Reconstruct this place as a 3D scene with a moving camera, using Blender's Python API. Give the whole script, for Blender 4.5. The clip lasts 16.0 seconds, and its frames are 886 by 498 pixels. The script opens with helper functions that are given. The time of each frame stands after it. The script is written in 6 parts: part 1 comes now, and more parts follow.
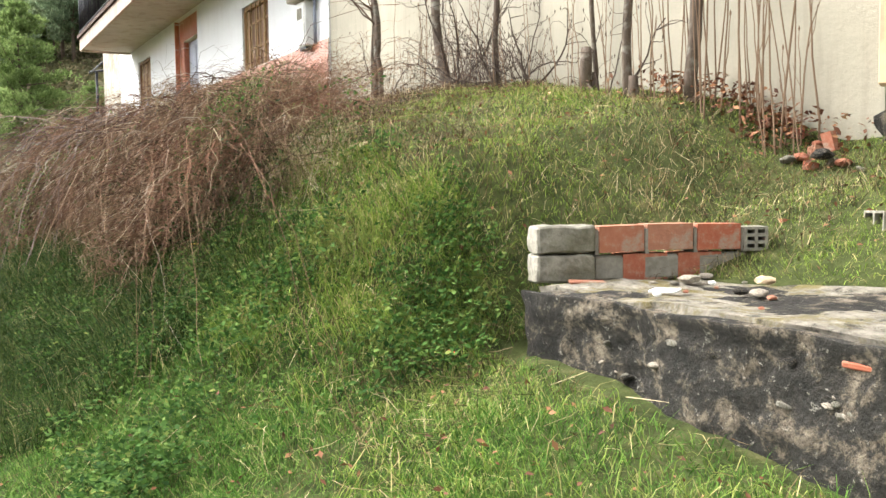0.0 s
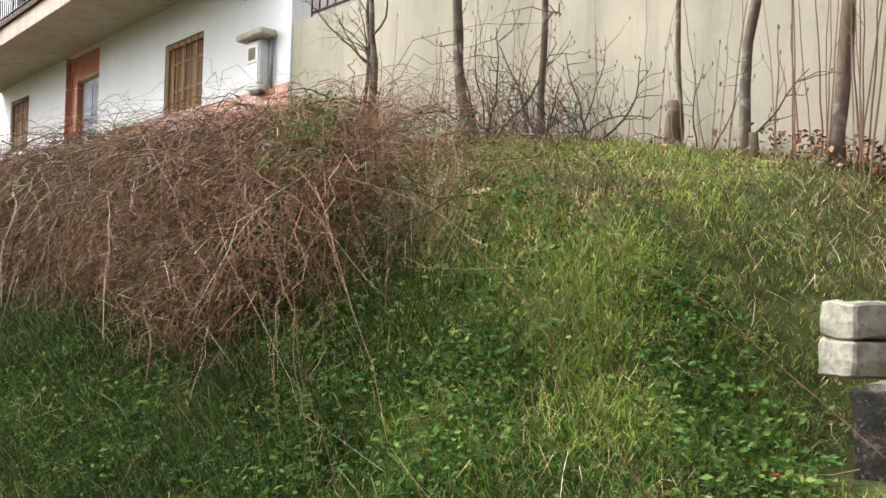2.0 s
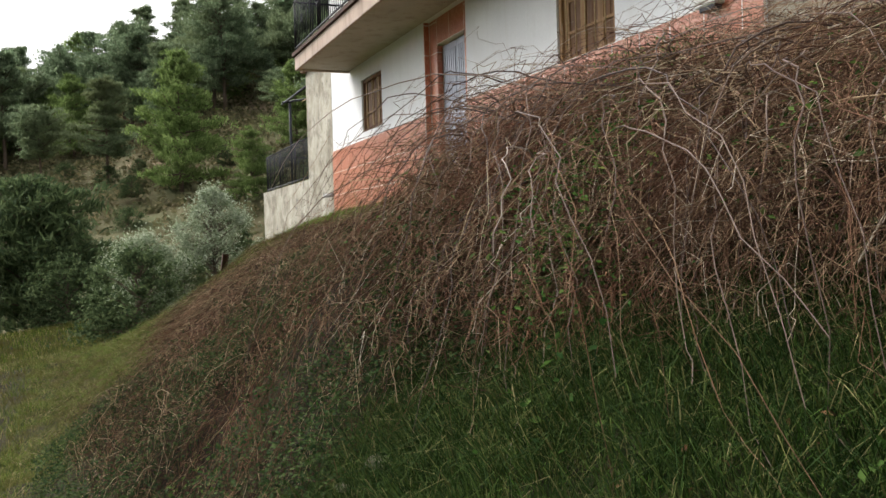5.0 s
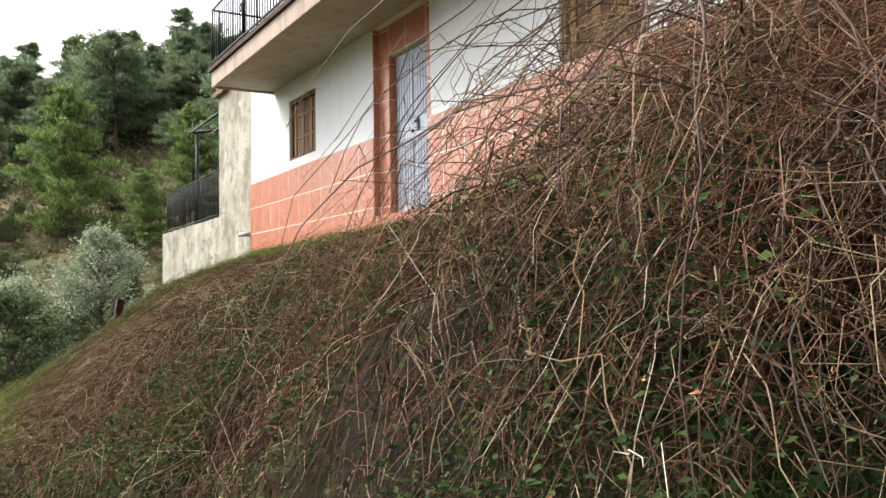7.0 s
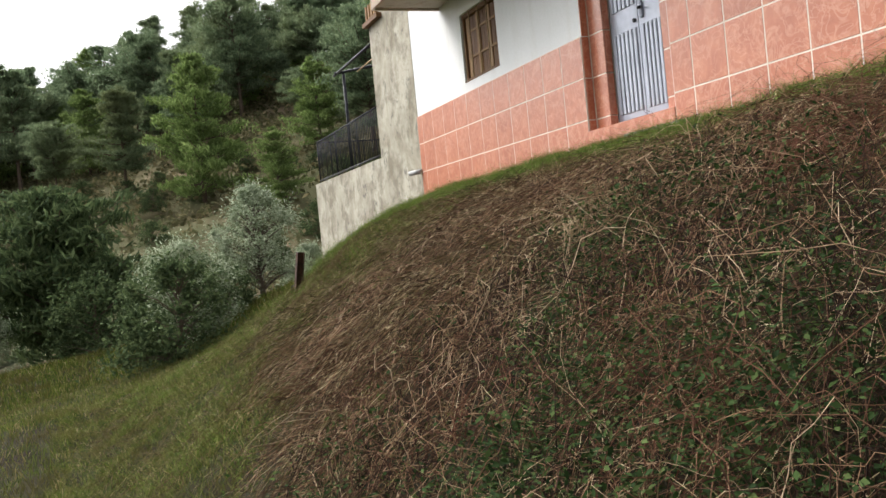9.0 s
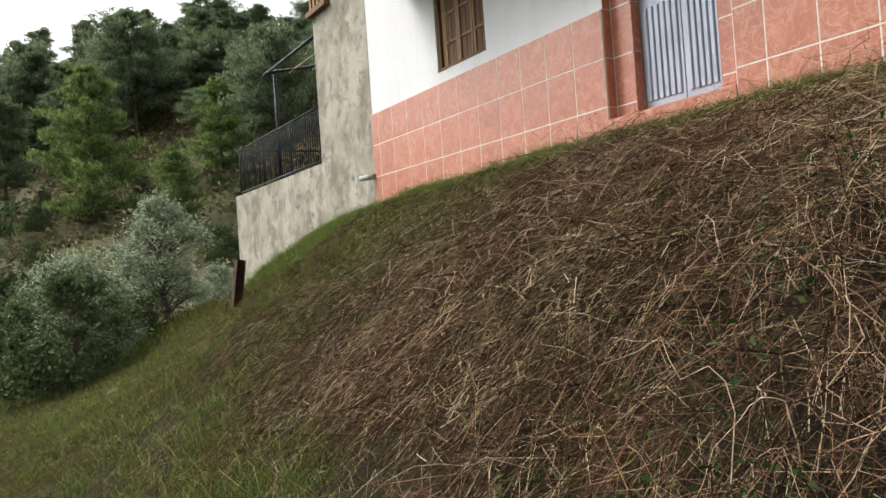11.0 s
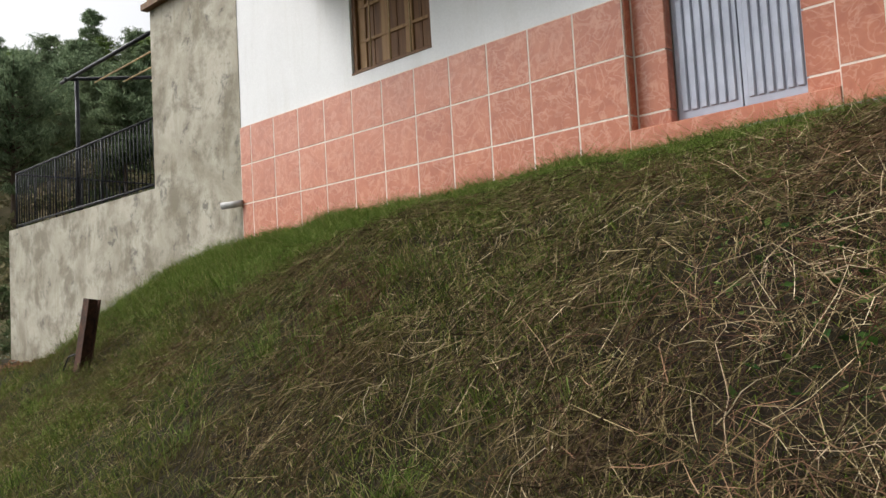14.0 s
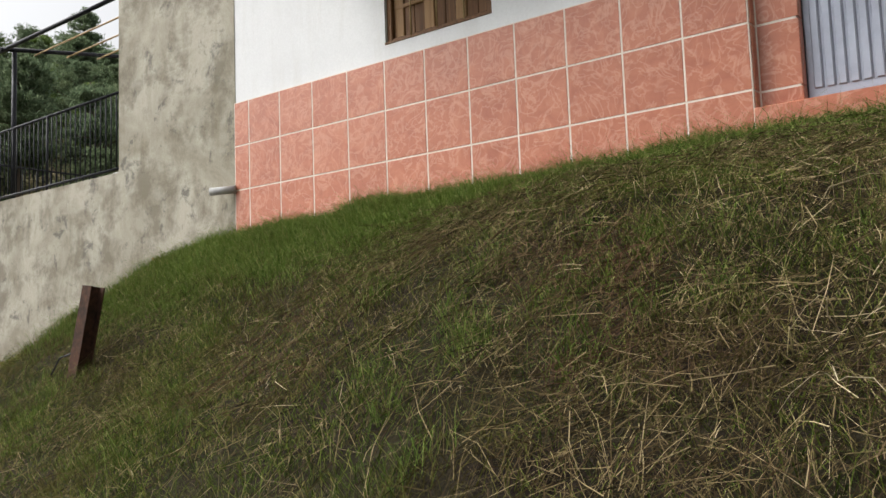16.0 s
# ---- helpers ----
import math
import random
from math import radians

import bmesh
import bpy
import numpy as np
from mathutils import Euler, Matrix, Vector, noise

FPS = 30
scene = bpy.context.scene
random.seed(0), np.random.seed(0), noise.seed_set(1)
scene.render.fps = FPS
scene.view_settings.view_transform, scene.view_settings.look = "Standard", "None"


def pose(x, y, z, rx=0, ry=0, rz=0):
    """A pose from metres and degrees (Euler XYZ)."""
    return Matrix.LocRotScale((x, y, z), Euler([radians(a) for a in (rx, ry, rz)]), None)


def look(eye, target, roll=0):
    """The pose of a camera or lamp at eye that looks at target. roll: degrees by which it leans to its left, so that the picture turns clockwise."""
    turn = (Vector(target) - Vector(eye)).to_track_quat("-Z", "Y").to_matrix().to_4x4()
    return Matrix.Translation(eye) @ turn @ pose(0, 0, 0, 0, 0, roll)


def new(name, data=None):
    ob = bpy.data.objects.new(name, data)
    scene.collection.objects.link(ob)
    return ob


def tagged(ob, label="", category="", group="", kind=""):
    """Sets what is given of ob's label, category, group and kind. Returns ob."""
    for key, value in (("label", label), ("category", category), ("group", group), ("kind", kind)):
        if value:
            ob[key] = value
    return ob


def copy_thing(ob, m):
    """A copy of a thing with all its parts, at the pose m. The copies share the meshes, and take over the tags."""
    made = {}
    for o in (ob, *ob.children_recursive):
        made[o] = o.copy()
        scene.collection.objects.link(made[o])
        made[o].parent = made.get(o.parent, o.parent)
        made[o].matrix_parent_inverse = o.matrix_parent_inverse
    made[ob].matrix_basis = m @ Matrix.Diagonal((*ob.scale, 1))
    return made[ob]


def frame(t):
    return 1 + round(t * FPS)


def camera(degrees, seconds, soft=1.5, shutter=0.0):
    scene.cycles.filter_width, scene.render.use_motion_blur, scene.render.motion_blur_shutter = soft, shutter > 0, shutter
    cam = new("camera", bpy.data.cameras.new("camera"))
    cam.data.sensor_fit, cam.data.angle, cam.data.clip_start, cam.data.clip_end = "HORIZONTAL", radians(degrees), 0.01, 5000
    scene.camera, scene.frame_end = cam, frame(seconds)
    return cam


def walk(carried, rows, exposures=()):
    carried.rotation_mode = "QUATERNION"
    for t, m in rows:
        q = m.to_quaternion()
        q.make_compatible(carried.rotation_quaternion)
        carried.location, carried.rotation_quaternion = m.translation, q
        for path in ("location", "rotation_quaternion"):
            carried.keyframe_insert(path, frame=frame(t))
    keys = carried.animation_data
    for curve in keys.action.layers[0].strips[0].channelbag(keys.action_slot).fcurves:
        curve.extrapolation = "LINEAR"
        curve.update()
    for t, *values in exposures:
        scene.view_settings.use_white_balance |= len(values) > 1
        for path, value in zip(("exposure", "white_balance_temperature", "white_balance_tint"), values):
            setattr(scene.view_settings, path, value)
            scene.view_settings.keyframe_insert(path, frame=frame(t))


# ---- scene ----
cam = camera(54.2, 16.0)
PATH = [
    (0, (21.186, -4.032, -0.788), (19.471, -3.01, -0.913), -0.8),
    (0.5, (20.841, -4.279, -0.798), (19.122, -3.261, -0.878), -1.9),
    (1, (20.401, -4.376, -0.8), (18.737, -3.267, -0.844), -3.6),
    (1.5, (19.998, -4.505, -0.829), (18.506, -3.172, -0.844), 0.0),
    (2, (19.59, -4.559, -0.853), (18.085, -3.242, -0.805), 1.5),
    (2.5, (19.107, -4.516, -0.764), (17.485, -3.356, -0.616), 2.0),
    (3, (18.726, -4.633, -0.725), (17.009, -3.619, -0.563), 0.9),
    (3.5, (18.321, -4.648, -0.774), (16.496, -3.838, -0.67), -1.5),
    (4, (17.947, -4.783, -0.83), (16.102, -4.013, -0.79), -1.2),
    (4.5, (17.533, -4.882, -0.829), (15.677, -4.136, -0.864), -1.9),
    (7, (14.929, -4.719, -0.966), (13.196, -3.726, -0.867), -1.0),
    (7.5, (14.438, -4.688, -0.991), (12.654, -3.787, -0.916), -2.0),
    (8, (14.018, -4.784, -1.006), (12.238, -3.873, -1.002), -1.9),
    (8.5, (13.531, -4.967, -0.994), (11.698, -4.167, -1.011), -3.5),
    (9, (13.003, -5.014, -1.004), (11.144, -4.278, -1.026), -5.6),
    (11.5, (10.625, -5.329, -1.268), (8.903, -4.313, -1.199), -2.9),
    (12, (10.143, -5.462, -1.286), (8.416, -4.461, -1.176), -0.8),
    (12.5, (9.641, -5.482, -1.315), (7.922, -4.465, -1.216), -2.2),
    (13, (9.189, -5.564, -1.311), (7.544, -4.434, -1.183), -0.9),
    (13.5, (8.769, -5.622, -1.294), (7.231, -4.353, -1.13), -1.2),
    (14, (8.318, -5.551, -1.281), (6.931, -4.118, -1.128), -3.2),
    (14.5, (7.894, -5.584, -1.318), (6.738, -3.962, -1.136), -1.2),
    (15, (7.51, -5.559, -1.346), (6.388, -3.915, -1.149), -2.2),
    (15.5, (7.103, -5.494, -1.356), (5.88, -3.923, -1.174), -3.1),
    (16, (6.635, -5.643, -1.375), (5.434, -4.055, -1.183), -2.1),
]
EXPOSURE = [(0.0, 2.15), (0.5, 1.92), (1.0, 1.45), (1.5, 1.5), (2.0, 1.7), (2.5, 1.4), (3.0, 1.1), (4.0, 0.95), (4.5, 0.95), (7.0, 1.45), (7.5, 1.25), (8.0, 1.12), (9.0, 1.0), (11.5, 0.7), (12.5, 0.52), (14.0, 0.58), (14.5, 0.84), (15.0, 0.9), (15.5, 0.68), (16.0, 0.58)]
walk(cam, [(t, look(eye, target, roll)) for t, eye, target, roll in PATH], EXPOSURE)

# ---- world and sun ----
world = bpy.data.worlds.new("world")
scene.world = world
world.use_nodes = True
wn, wl = world.node_tree.nodes, world.node_tree.links
sky = wn.new("ShaderNodeTexSky")
sky.sky_type = 'NISHITA'
sky.sun_disc = False
sky.sun_elevation, sky.sun_rotation = radians(48), radians(235)
sky.air_density, sky.dust_density, sky.ozone_density = 1.0, 6.0, 1.0
pale = wn.new("ShaderNodeHueSaturation")
pale.inputs["Saturation"].default_value = 0.12
wl.new(sky.outputs[0], pale.inputs["Color"])
wl.new(pale.outputs[0], wn["Background"].inputs[0])
wn["Background"].inputs[1].default_value = 0.15
sun = new("sun", bpy.data.lights.new("sun", 'SUN'))
sun.data.energy, sun.data.angle, sun.data.color = 1.05, radians(30), (1.0, 0.95, 0.88)
sun.matrix_world = look((-8, -12, 23), (9, 0, 0))

# ---- materials ----
def mat(name, build, rough=0.85, metal=0.0, spec=0.3):
    m = bpy.data.materials.new(name)
    m.use_nodes = True
    nt = m.node_tree
    b = nt.nodes["Principled BSDF"]
    b.inputs["Roughness"].default_value = rough
    b.inputs["Metallic"].default_value = metal
    b.inputs["Specular IOR Level"].default_value = spec
    build(nt, b)
    return m


def coords(nt):
    return nt.nodes.new("ShaderNodeTexCoord").outputs["Object"]


def world_pos(nt):
    return nt.nodes.new("ShaderNodeNewGeometry").outputs["Position"]


def noise_of(nt, vec, scale, detail=4.0, rough=0.6, distort=0.0):
    n = nt.nodes.new("ShaderNodeTexNoise")
    n.inputs["Scale"].default_value = scale
    n.inputs["Detail"].default_value = detail
    n.inputs["Roughness"].default_value = rough
    n.inputs["Distortion"].default_value = distort
    nt.links.new(vec, n.inputs["Vector"])
    return n.outputs["Fac"]


def ramp(nt, fac, stops):
    r = nt.nodes.new("ShaderNodeValToRGB")
    e = r.color_ramp.elements
    while len(e) < len(stops):
        e.new(0.5)
    for el, (p, c) in zip(e, stops):
        el.position, el.color = p, (*c, 1)
    nt.links.new(fac, r.inputs[0])
    return r.outputs[0]


def mix(nt, fac, a, b, mode='MIX'):
    n = nt.nodes.new("ShaderNodeMix")
    n.data_type, n.blend_type = 'RGBA', mode
    for sock, v in ((n.inputs[0], fac), (n.inputs[6], a), (n.inputs[7], b)):
        if isinstance(v, (int, float)):
            sock.default_value = v
        elif isinstance(v, tuple):
            sock.default_value = (*v, 1)
        else:
            nt.links.new(v, sock)
    return n.outputs[2]


def bump(nt, b, fac, strength=0.3, dist=0.02):
    n = nt.nodes.new("ShaderNodeBump")
    n.inputs["Strength"].default_value = strength
    n.inputs["Distance"].default_value = dist
    nt.links.new(fac, n.inputs["Height"])
    nt.links.new(n.outputs[0], b.inputs["Normal"])


def simple(c1, c2, scale, c3=None, scale3=1.2, bumps=0.25, dist=0.01):
    """Two-scale mottled surface: fine grain c1-c2, large stains c3."""
    def build(nt, b):
        p = coords(nt)
        f = noise_of(nt, p, scale, 6)
        col = ramp(nt, f, [(0.3, c1), (0.7, c2)])
        if c3:
            g = noise_of(nt, p, scale3, 5, 0.65)
            gf = ramp(nt, g, [(0.45, (0, 0, 0)), (0.68, (1, 1, 1))])
            col = mix(nt, gf, col, c3)
        nt.links.new(col, b.inputs["Base Color"])
        bump(nt, b, f, bumps, dist)
    return build


def island(stops, patch=None, thin=0.0):
    """Each loose blade, leaf or cane takes its own colour; patch: broad drift between plants."""
    def build(nt, b):
        g = nt.nodes.new("ShaderNodeNewGeometry")
        col = ramp(nt, g.outputs["Random Per Island"], stops)
        if patch:
            f = noise_of(nt, g.outputs["Position"], patch[0], 3)
            ff = ramp(nt, f, [(patch[2], (0, 0, 0)), (patch[3], (1, 1, 1))])
            col = mix(nt, ff, col, patch[1])
        nt.links.new(col, b.inputs["Base Color"])
        if thin:
            tr = nt.nodes.new("ShaderNodeBsdfTranslucent")
            nt.links.new(col, tr.inputs["Color"])
            ms = nt.nodes.new("ShaderNodeMixShader")
            ms.inputs[0].default_value = thin
            nt.links.new(b.outputs[0], ms.inputs[1])
            nt.links.new(tr.outputs[0], ms.inputs[2])
            nt.links.new(ms.outputs[0], nt.nodes["Material Output"].inputs["Surface"])
    return build


def plaster_build(base, dark, stain, bump_s=0.3):
    def build(nt, b):
        p = coords(nt)
        f = noise_of(nt, p, 1.1, 6, 0.62)
        col = mix(nt, ramp(nt, f, [(0.35, (0, 0, 0)), (0.72, (1, 1, 1))]), base, dark)
        st = nt.nodes.new("ShaderNodeMapping")
        st.inputs["Scale"].default_value = (3.0, 3.0, 0.35)
        nt.links.new(p, st.inputs[0])
        s = noise_of(nt, st.outputs[0], 1.6, 6, 0.7)
        col = mix(nt, ramp(nt, s, [(0.5, (0, 0, 0)), (0.75, (0.8, 0.8, 0.8))]), col, stain)
        g = noise_of(nt, p, 55, 5, 0.7)
        col = mix(nt, 0.12, col, ramp(nt, g, [(0.3, (0.2, 0.2, 0.2)), (0.7, (1, 1, 1))]), 'MULTIPLY')
        nt.links.new(col, b.inputs["Base Color"])
        bump(nt, b, noise_of(nt, p, 18, 8, 0.7), bump_s, 0.012)
    return build


def cement_build(nt, b):
    p = coords(nt)
    f = noise_of(nt, p, 0.9, 7, 0.68, 0.6)
    col = ramp(nt, f, [(0.30, (0.23, 0.205, 0.155)), (0.44, (0.36, 0.33, 0.26)), (0.60, (0.50, 0.47, 0.39)), (0.76, (0.30, 0.27, 0.20))])
    d = noise_of(nt, p, 1.5, 8, 0.7, 0.15)
    col = mix(nt, ramp(nt, d, [(0.48, (0, 0, 0)), (0.60, (0.8, 0.8, 0.8))]), col, (0.20, 0.178, 0.132))
    e = noise_of(nt, p, 2.6, 8, 0.75, 0.4)
    col = mix(nt, ramp(nt, e, [(0.56, (0, 0, 0)), (0.64, (0.8, 0.8, 0.8))]), col, (0.13, 0.125, 0.11))
    mp = nt.nodes.new("ShaderNodeMapping")
    mp.inputs["Scale"].default_value = (4.0, 4.0, 0.5)
    nt.links.new(p, mp.inputs[0])
    s = noise_of(nt, mp.outputs[0], 1.3, 6, 0.65)
    col = mix(nt, ramp(nt, s, [(0.55, (0, 0, 0)), (0.75, (0.45, 0.45, 0.45))]), col, (0.24, 0.21, 0.14))
    g = noise_of(nt, p, 45, 6, 0.75)
    col = mix(nt, 0.25, col, ramp(nt, g, [(0.3, (0.35, 0.35, 0.35)), (0.65, (1, 1, 1))]), 'MULTIPLY')
    nt.links.new(col, b.inputs["Base Color"])
    bump(nt, b, mix(nt, 0.4, f, g), 0.5, 0.02)


def tile_build(nt, b):
    p = coords(nt)
    oi = nt.nodes.new("ShaderNodeObjectInfo")
    off = nt.nodes.new("ShaderNodeVectorMath")
    off.operation = 'MULTIPLY_ADD'
    off.inputs[1].default_value = (1, 1, 1)
    sc = nt.nodes.new("ShaderNodeVectorMath")
    sc.operation = 'SCALE'
    sc.inputs[0].default_value = (37.0, 11.0, 23.0)
    nt.links.new(oi.outputs["Random"], sc.inputs["Scale"])
    nt.links.new(p, off.inputs[0])
    nt.links.new(sc.outputs[0], off.inputs[2])
    v = off.outputs[0]
    f = noise_of(nt, v, 6, 5, 0.6, 0.8)
    col = ramp(nt, f, [(0.3, (0.41, 0.125, 0.066)), (0.55, (0.49, 0.168, 0.092)), (0.75, (0.56, 0.225, 0.13))])
    g = noise_of(nt, v, 5.0, 3, 0.55, 1.3)
    vein = ramp(nt, g, [(0.455, (0, 0, 0)), (0.495, (0.34, 0.34, 0.34)), (0.55, (0, 0, 0))])
    col = mix(nt, vein, col, (0.74, 0.43, 0.31))
    g2 = noise_of(nt, v, 7.5, 2, 0.5, 0.6)
    vein = ramp(nt, g2, [(0.47, (0, 0, 0)), (0.50, (0.25, 0.25, 0.25)), (0.53, (0, 0, 0))])
    col = mix(nt, vein, col, (0.72, 0.41, 0.29))
    tint = ramp(nt, oi.outputs["Random"], [(0.0, (0.90, 0.88, 0.88)), (1.0, (1.0, 1.0, 1.0))])
    col = mix(nt, 1.0, col, tint, 'MULTIPLY')
    nt.links.new(col, b.inputs["Base Color"])
    bump(nt, b, f, 0.06, 0.004)


def wood_build(c1, c2, axis='z'):
    def build(nt, b):
        p = coords(nt)
        mp = nt.nodes.new("ShaderNodeMapping")
        mp.inputs["Scale"].default_value = (28, 28, 1.6) if axis == 'z' else (1.6, 28, 28)
        nt.links.new(p, mp.inputs[0])
        f = noise_of(nt, mp.outputs[0], 1.0, 6, 0.65, 0.4)
        nt.links.new(ramp(nt, f, [(0.3, c1), (0.7, c2)]), b.inputs["Base Color"])
        bump(nt, b, f, 0.3, 0.004)
    return build


def bark_build(c1, c2, lichen):
    def build(nt, b):
        p = coords(nt)
        mp = nt.nodes.new("ShaderNodeMapping")
        mp.inputs["Scale"].default_value = (40, 40, 9)
        nt.links.new(p, mp.inputs[0])
        f = noise_of(nt, mp.outputs[0], 1.0, 6, 0.65)
        col = ramp(nt, f, [(0.3, c1), (0.7, c2)])
        g = noise_of(nt, p, 9, 4, 0.6)
        col = mix(nt, ramp(nt, g, [(0.52, (0, 0, 0)), (0.66, (1, 1, 1))]), col, lichen)
        nt.links.new(col, b.inputs["Base Color"])
        bump(nt, b, f, 0.5, 0.006)
    return build


def ground_build(nt, b):
    p = world_pos(nt)
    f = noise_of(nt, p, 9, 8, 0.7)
    # brown soil taken near-black: shade of gaps under grass and canes included
    shaded_soil = ramp(nt, f, [(0.25, (0.010, 0.007, 0.005)), (0.55, (0.024, 0.017, 0.012)), (0.8, (0.060, 0.044, 0.028))])
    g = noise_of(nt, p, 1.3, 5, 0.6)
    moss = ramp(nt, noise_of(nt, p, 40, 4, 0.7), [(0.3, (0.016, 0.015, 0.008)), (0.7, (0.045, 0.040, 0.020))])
    col = mix(nt, ramp(nt, g, [(0.40, (0, 0, 0)), (0.58, (1, 1, 1))]), shaded_soil, moss)
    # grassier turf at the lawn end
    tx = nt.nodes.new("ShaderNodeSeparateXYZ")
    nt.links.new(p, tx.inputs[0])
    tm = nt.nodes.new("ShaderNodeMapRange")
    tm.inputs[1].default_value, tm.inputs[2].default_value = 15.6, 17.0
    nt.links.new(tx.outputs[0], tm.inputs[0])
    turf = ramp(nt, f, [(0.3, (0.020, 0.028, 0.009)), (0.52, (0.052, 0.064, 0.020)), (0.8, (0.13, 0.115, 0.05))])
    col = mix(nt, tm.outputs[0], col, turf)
    # beyond the garden: dry terraces of bare earth and low scrub
    sx = nt.nodes.new("ShaderNodeSeparateXYZ")
    nt.links.new(p, sx.inputs[0])
    mr = nt.nodes.new("ShaderNodeMapRange")
    mr.inputs[1].default_value, mr.inputs[2].default_value = -12.0, -20.0
    nt.links.new(sx.outputs[0], mr.inputs[0])
    h = noise_of(nt, p, 0.12, 7, 0.65)
    far = ramp(nt, h, [(0.36, (0.075, 0.085, 0.038)), (0.54, (0.12, 0.105, 0.058)), (0.66, (0.22, 0.17, 0.11)), (0.75, (0.11, 0.11, 0.052))])
    col = mix(nt, mr.outputs[0], col, far)
    nt.links.new(col, b.inputs["Base Color"])
    bump(nt, b, f, 0.8, 0.05)


def rubble_build(nt, b):
    p = coords(nt)
    f = noise_of(nt, p, 7.5, 8, 0.74, 0.3)
    col = ramp(nt, f, [(0.38, (0.012, 0.011, 0.009)), (0.51, (0.034, 0.031, 0.025)), (0.57, (0.14, 0.115, 0.083)), (0.72, (0.34, 0.285, 0.21))])
    g = noise_of(nt, p, 34, 6, 0.75)
    lich = ramp(nt, g, [(0.60, (0, 0, 0)), (0.66, (0.7, 0.7, 0.7))])
    col = mix(nt, lich, col, (0.36, 0.34, 0.29))
    h = noise_of(nt, p, 60, 4, 0.7)
    col = mix(nt, ramp(nt, h, [(0.56, (0, 0, 0)), (0.64, (0.85, 0.85, 0.85))]), col, (0.022, 0.02, 0.017))
    nt.links.new(col, b.inputs["Base Color"])
    bump(nt, b, mix(nt, 0.5, f, g), 1.0, 0.06)


def slab_build(nt, b):
    p = coords(nt)
    f = noise_of(nt, p, 16, 8, 0.75)
    col = ramp(nt, f, [(0.30, (0.06, 0.053, 0.042)), (0.47, (0.22, 0.20, 0.16)), (0.70, (0.42, 0.385, 0.32))])
    m = noise_of(nt, p, 4.5, 7, 0.75)
    col = mix(nt, ramp(nt, m, [(0.49, (0, 0, 0)), (0.60, (0.85, 0.85, 0.85))]), col, (0.15, 0.12, 0.03))
    d = noise_of(nt, p, 7.5, 8, 0.78)
    col = mix(nt, ramp(nt, d, [(0.55, (0, 0, 0)), (0.62, (0.9, 0.9, 0.9))]), col, (0.045, 0.04, 0.031))
    nt.links.new(col, b.inputs["Base Color"])
    bump(nt, b, f, 1.0, 0.04)


def brick_build(nt, b):
    p = coords(nt)
    oi = nt.nodes.new("ShaderNodeObjectInfo")
    col = ramp(nt, oi.outputs["Random"], [(0.0, (0.33, 0.095, 0.052)), (0.45, (0.29, 0.09, 0.05)), (0.7, (0.27, 0.165, 0.11)), (1.0, (0.32, 0.11, 0.06))])
    f = noise_of(nt, p, 22, 6, 0.7)
    col = mix(nt, ramp(nt, f, [(0.40, (0, 0, 0)), (0.7, (0.7, 0.7, 0.7))]), col, (0.40, 0.17, 0.10))
    g = noise_of(nt, p, 11, 6, 0.75)
    col = mix(nt, ramp(nt, g, [(0.50, (0, 0, 0)), (0.63, (0.8, 0.8, 0.8))]), col, (0.30, 0.25, 0.19))
    nt.links.new(col, b.inputs["Base Color"])
    bump(nt, b, f, 0.6, 0.01)


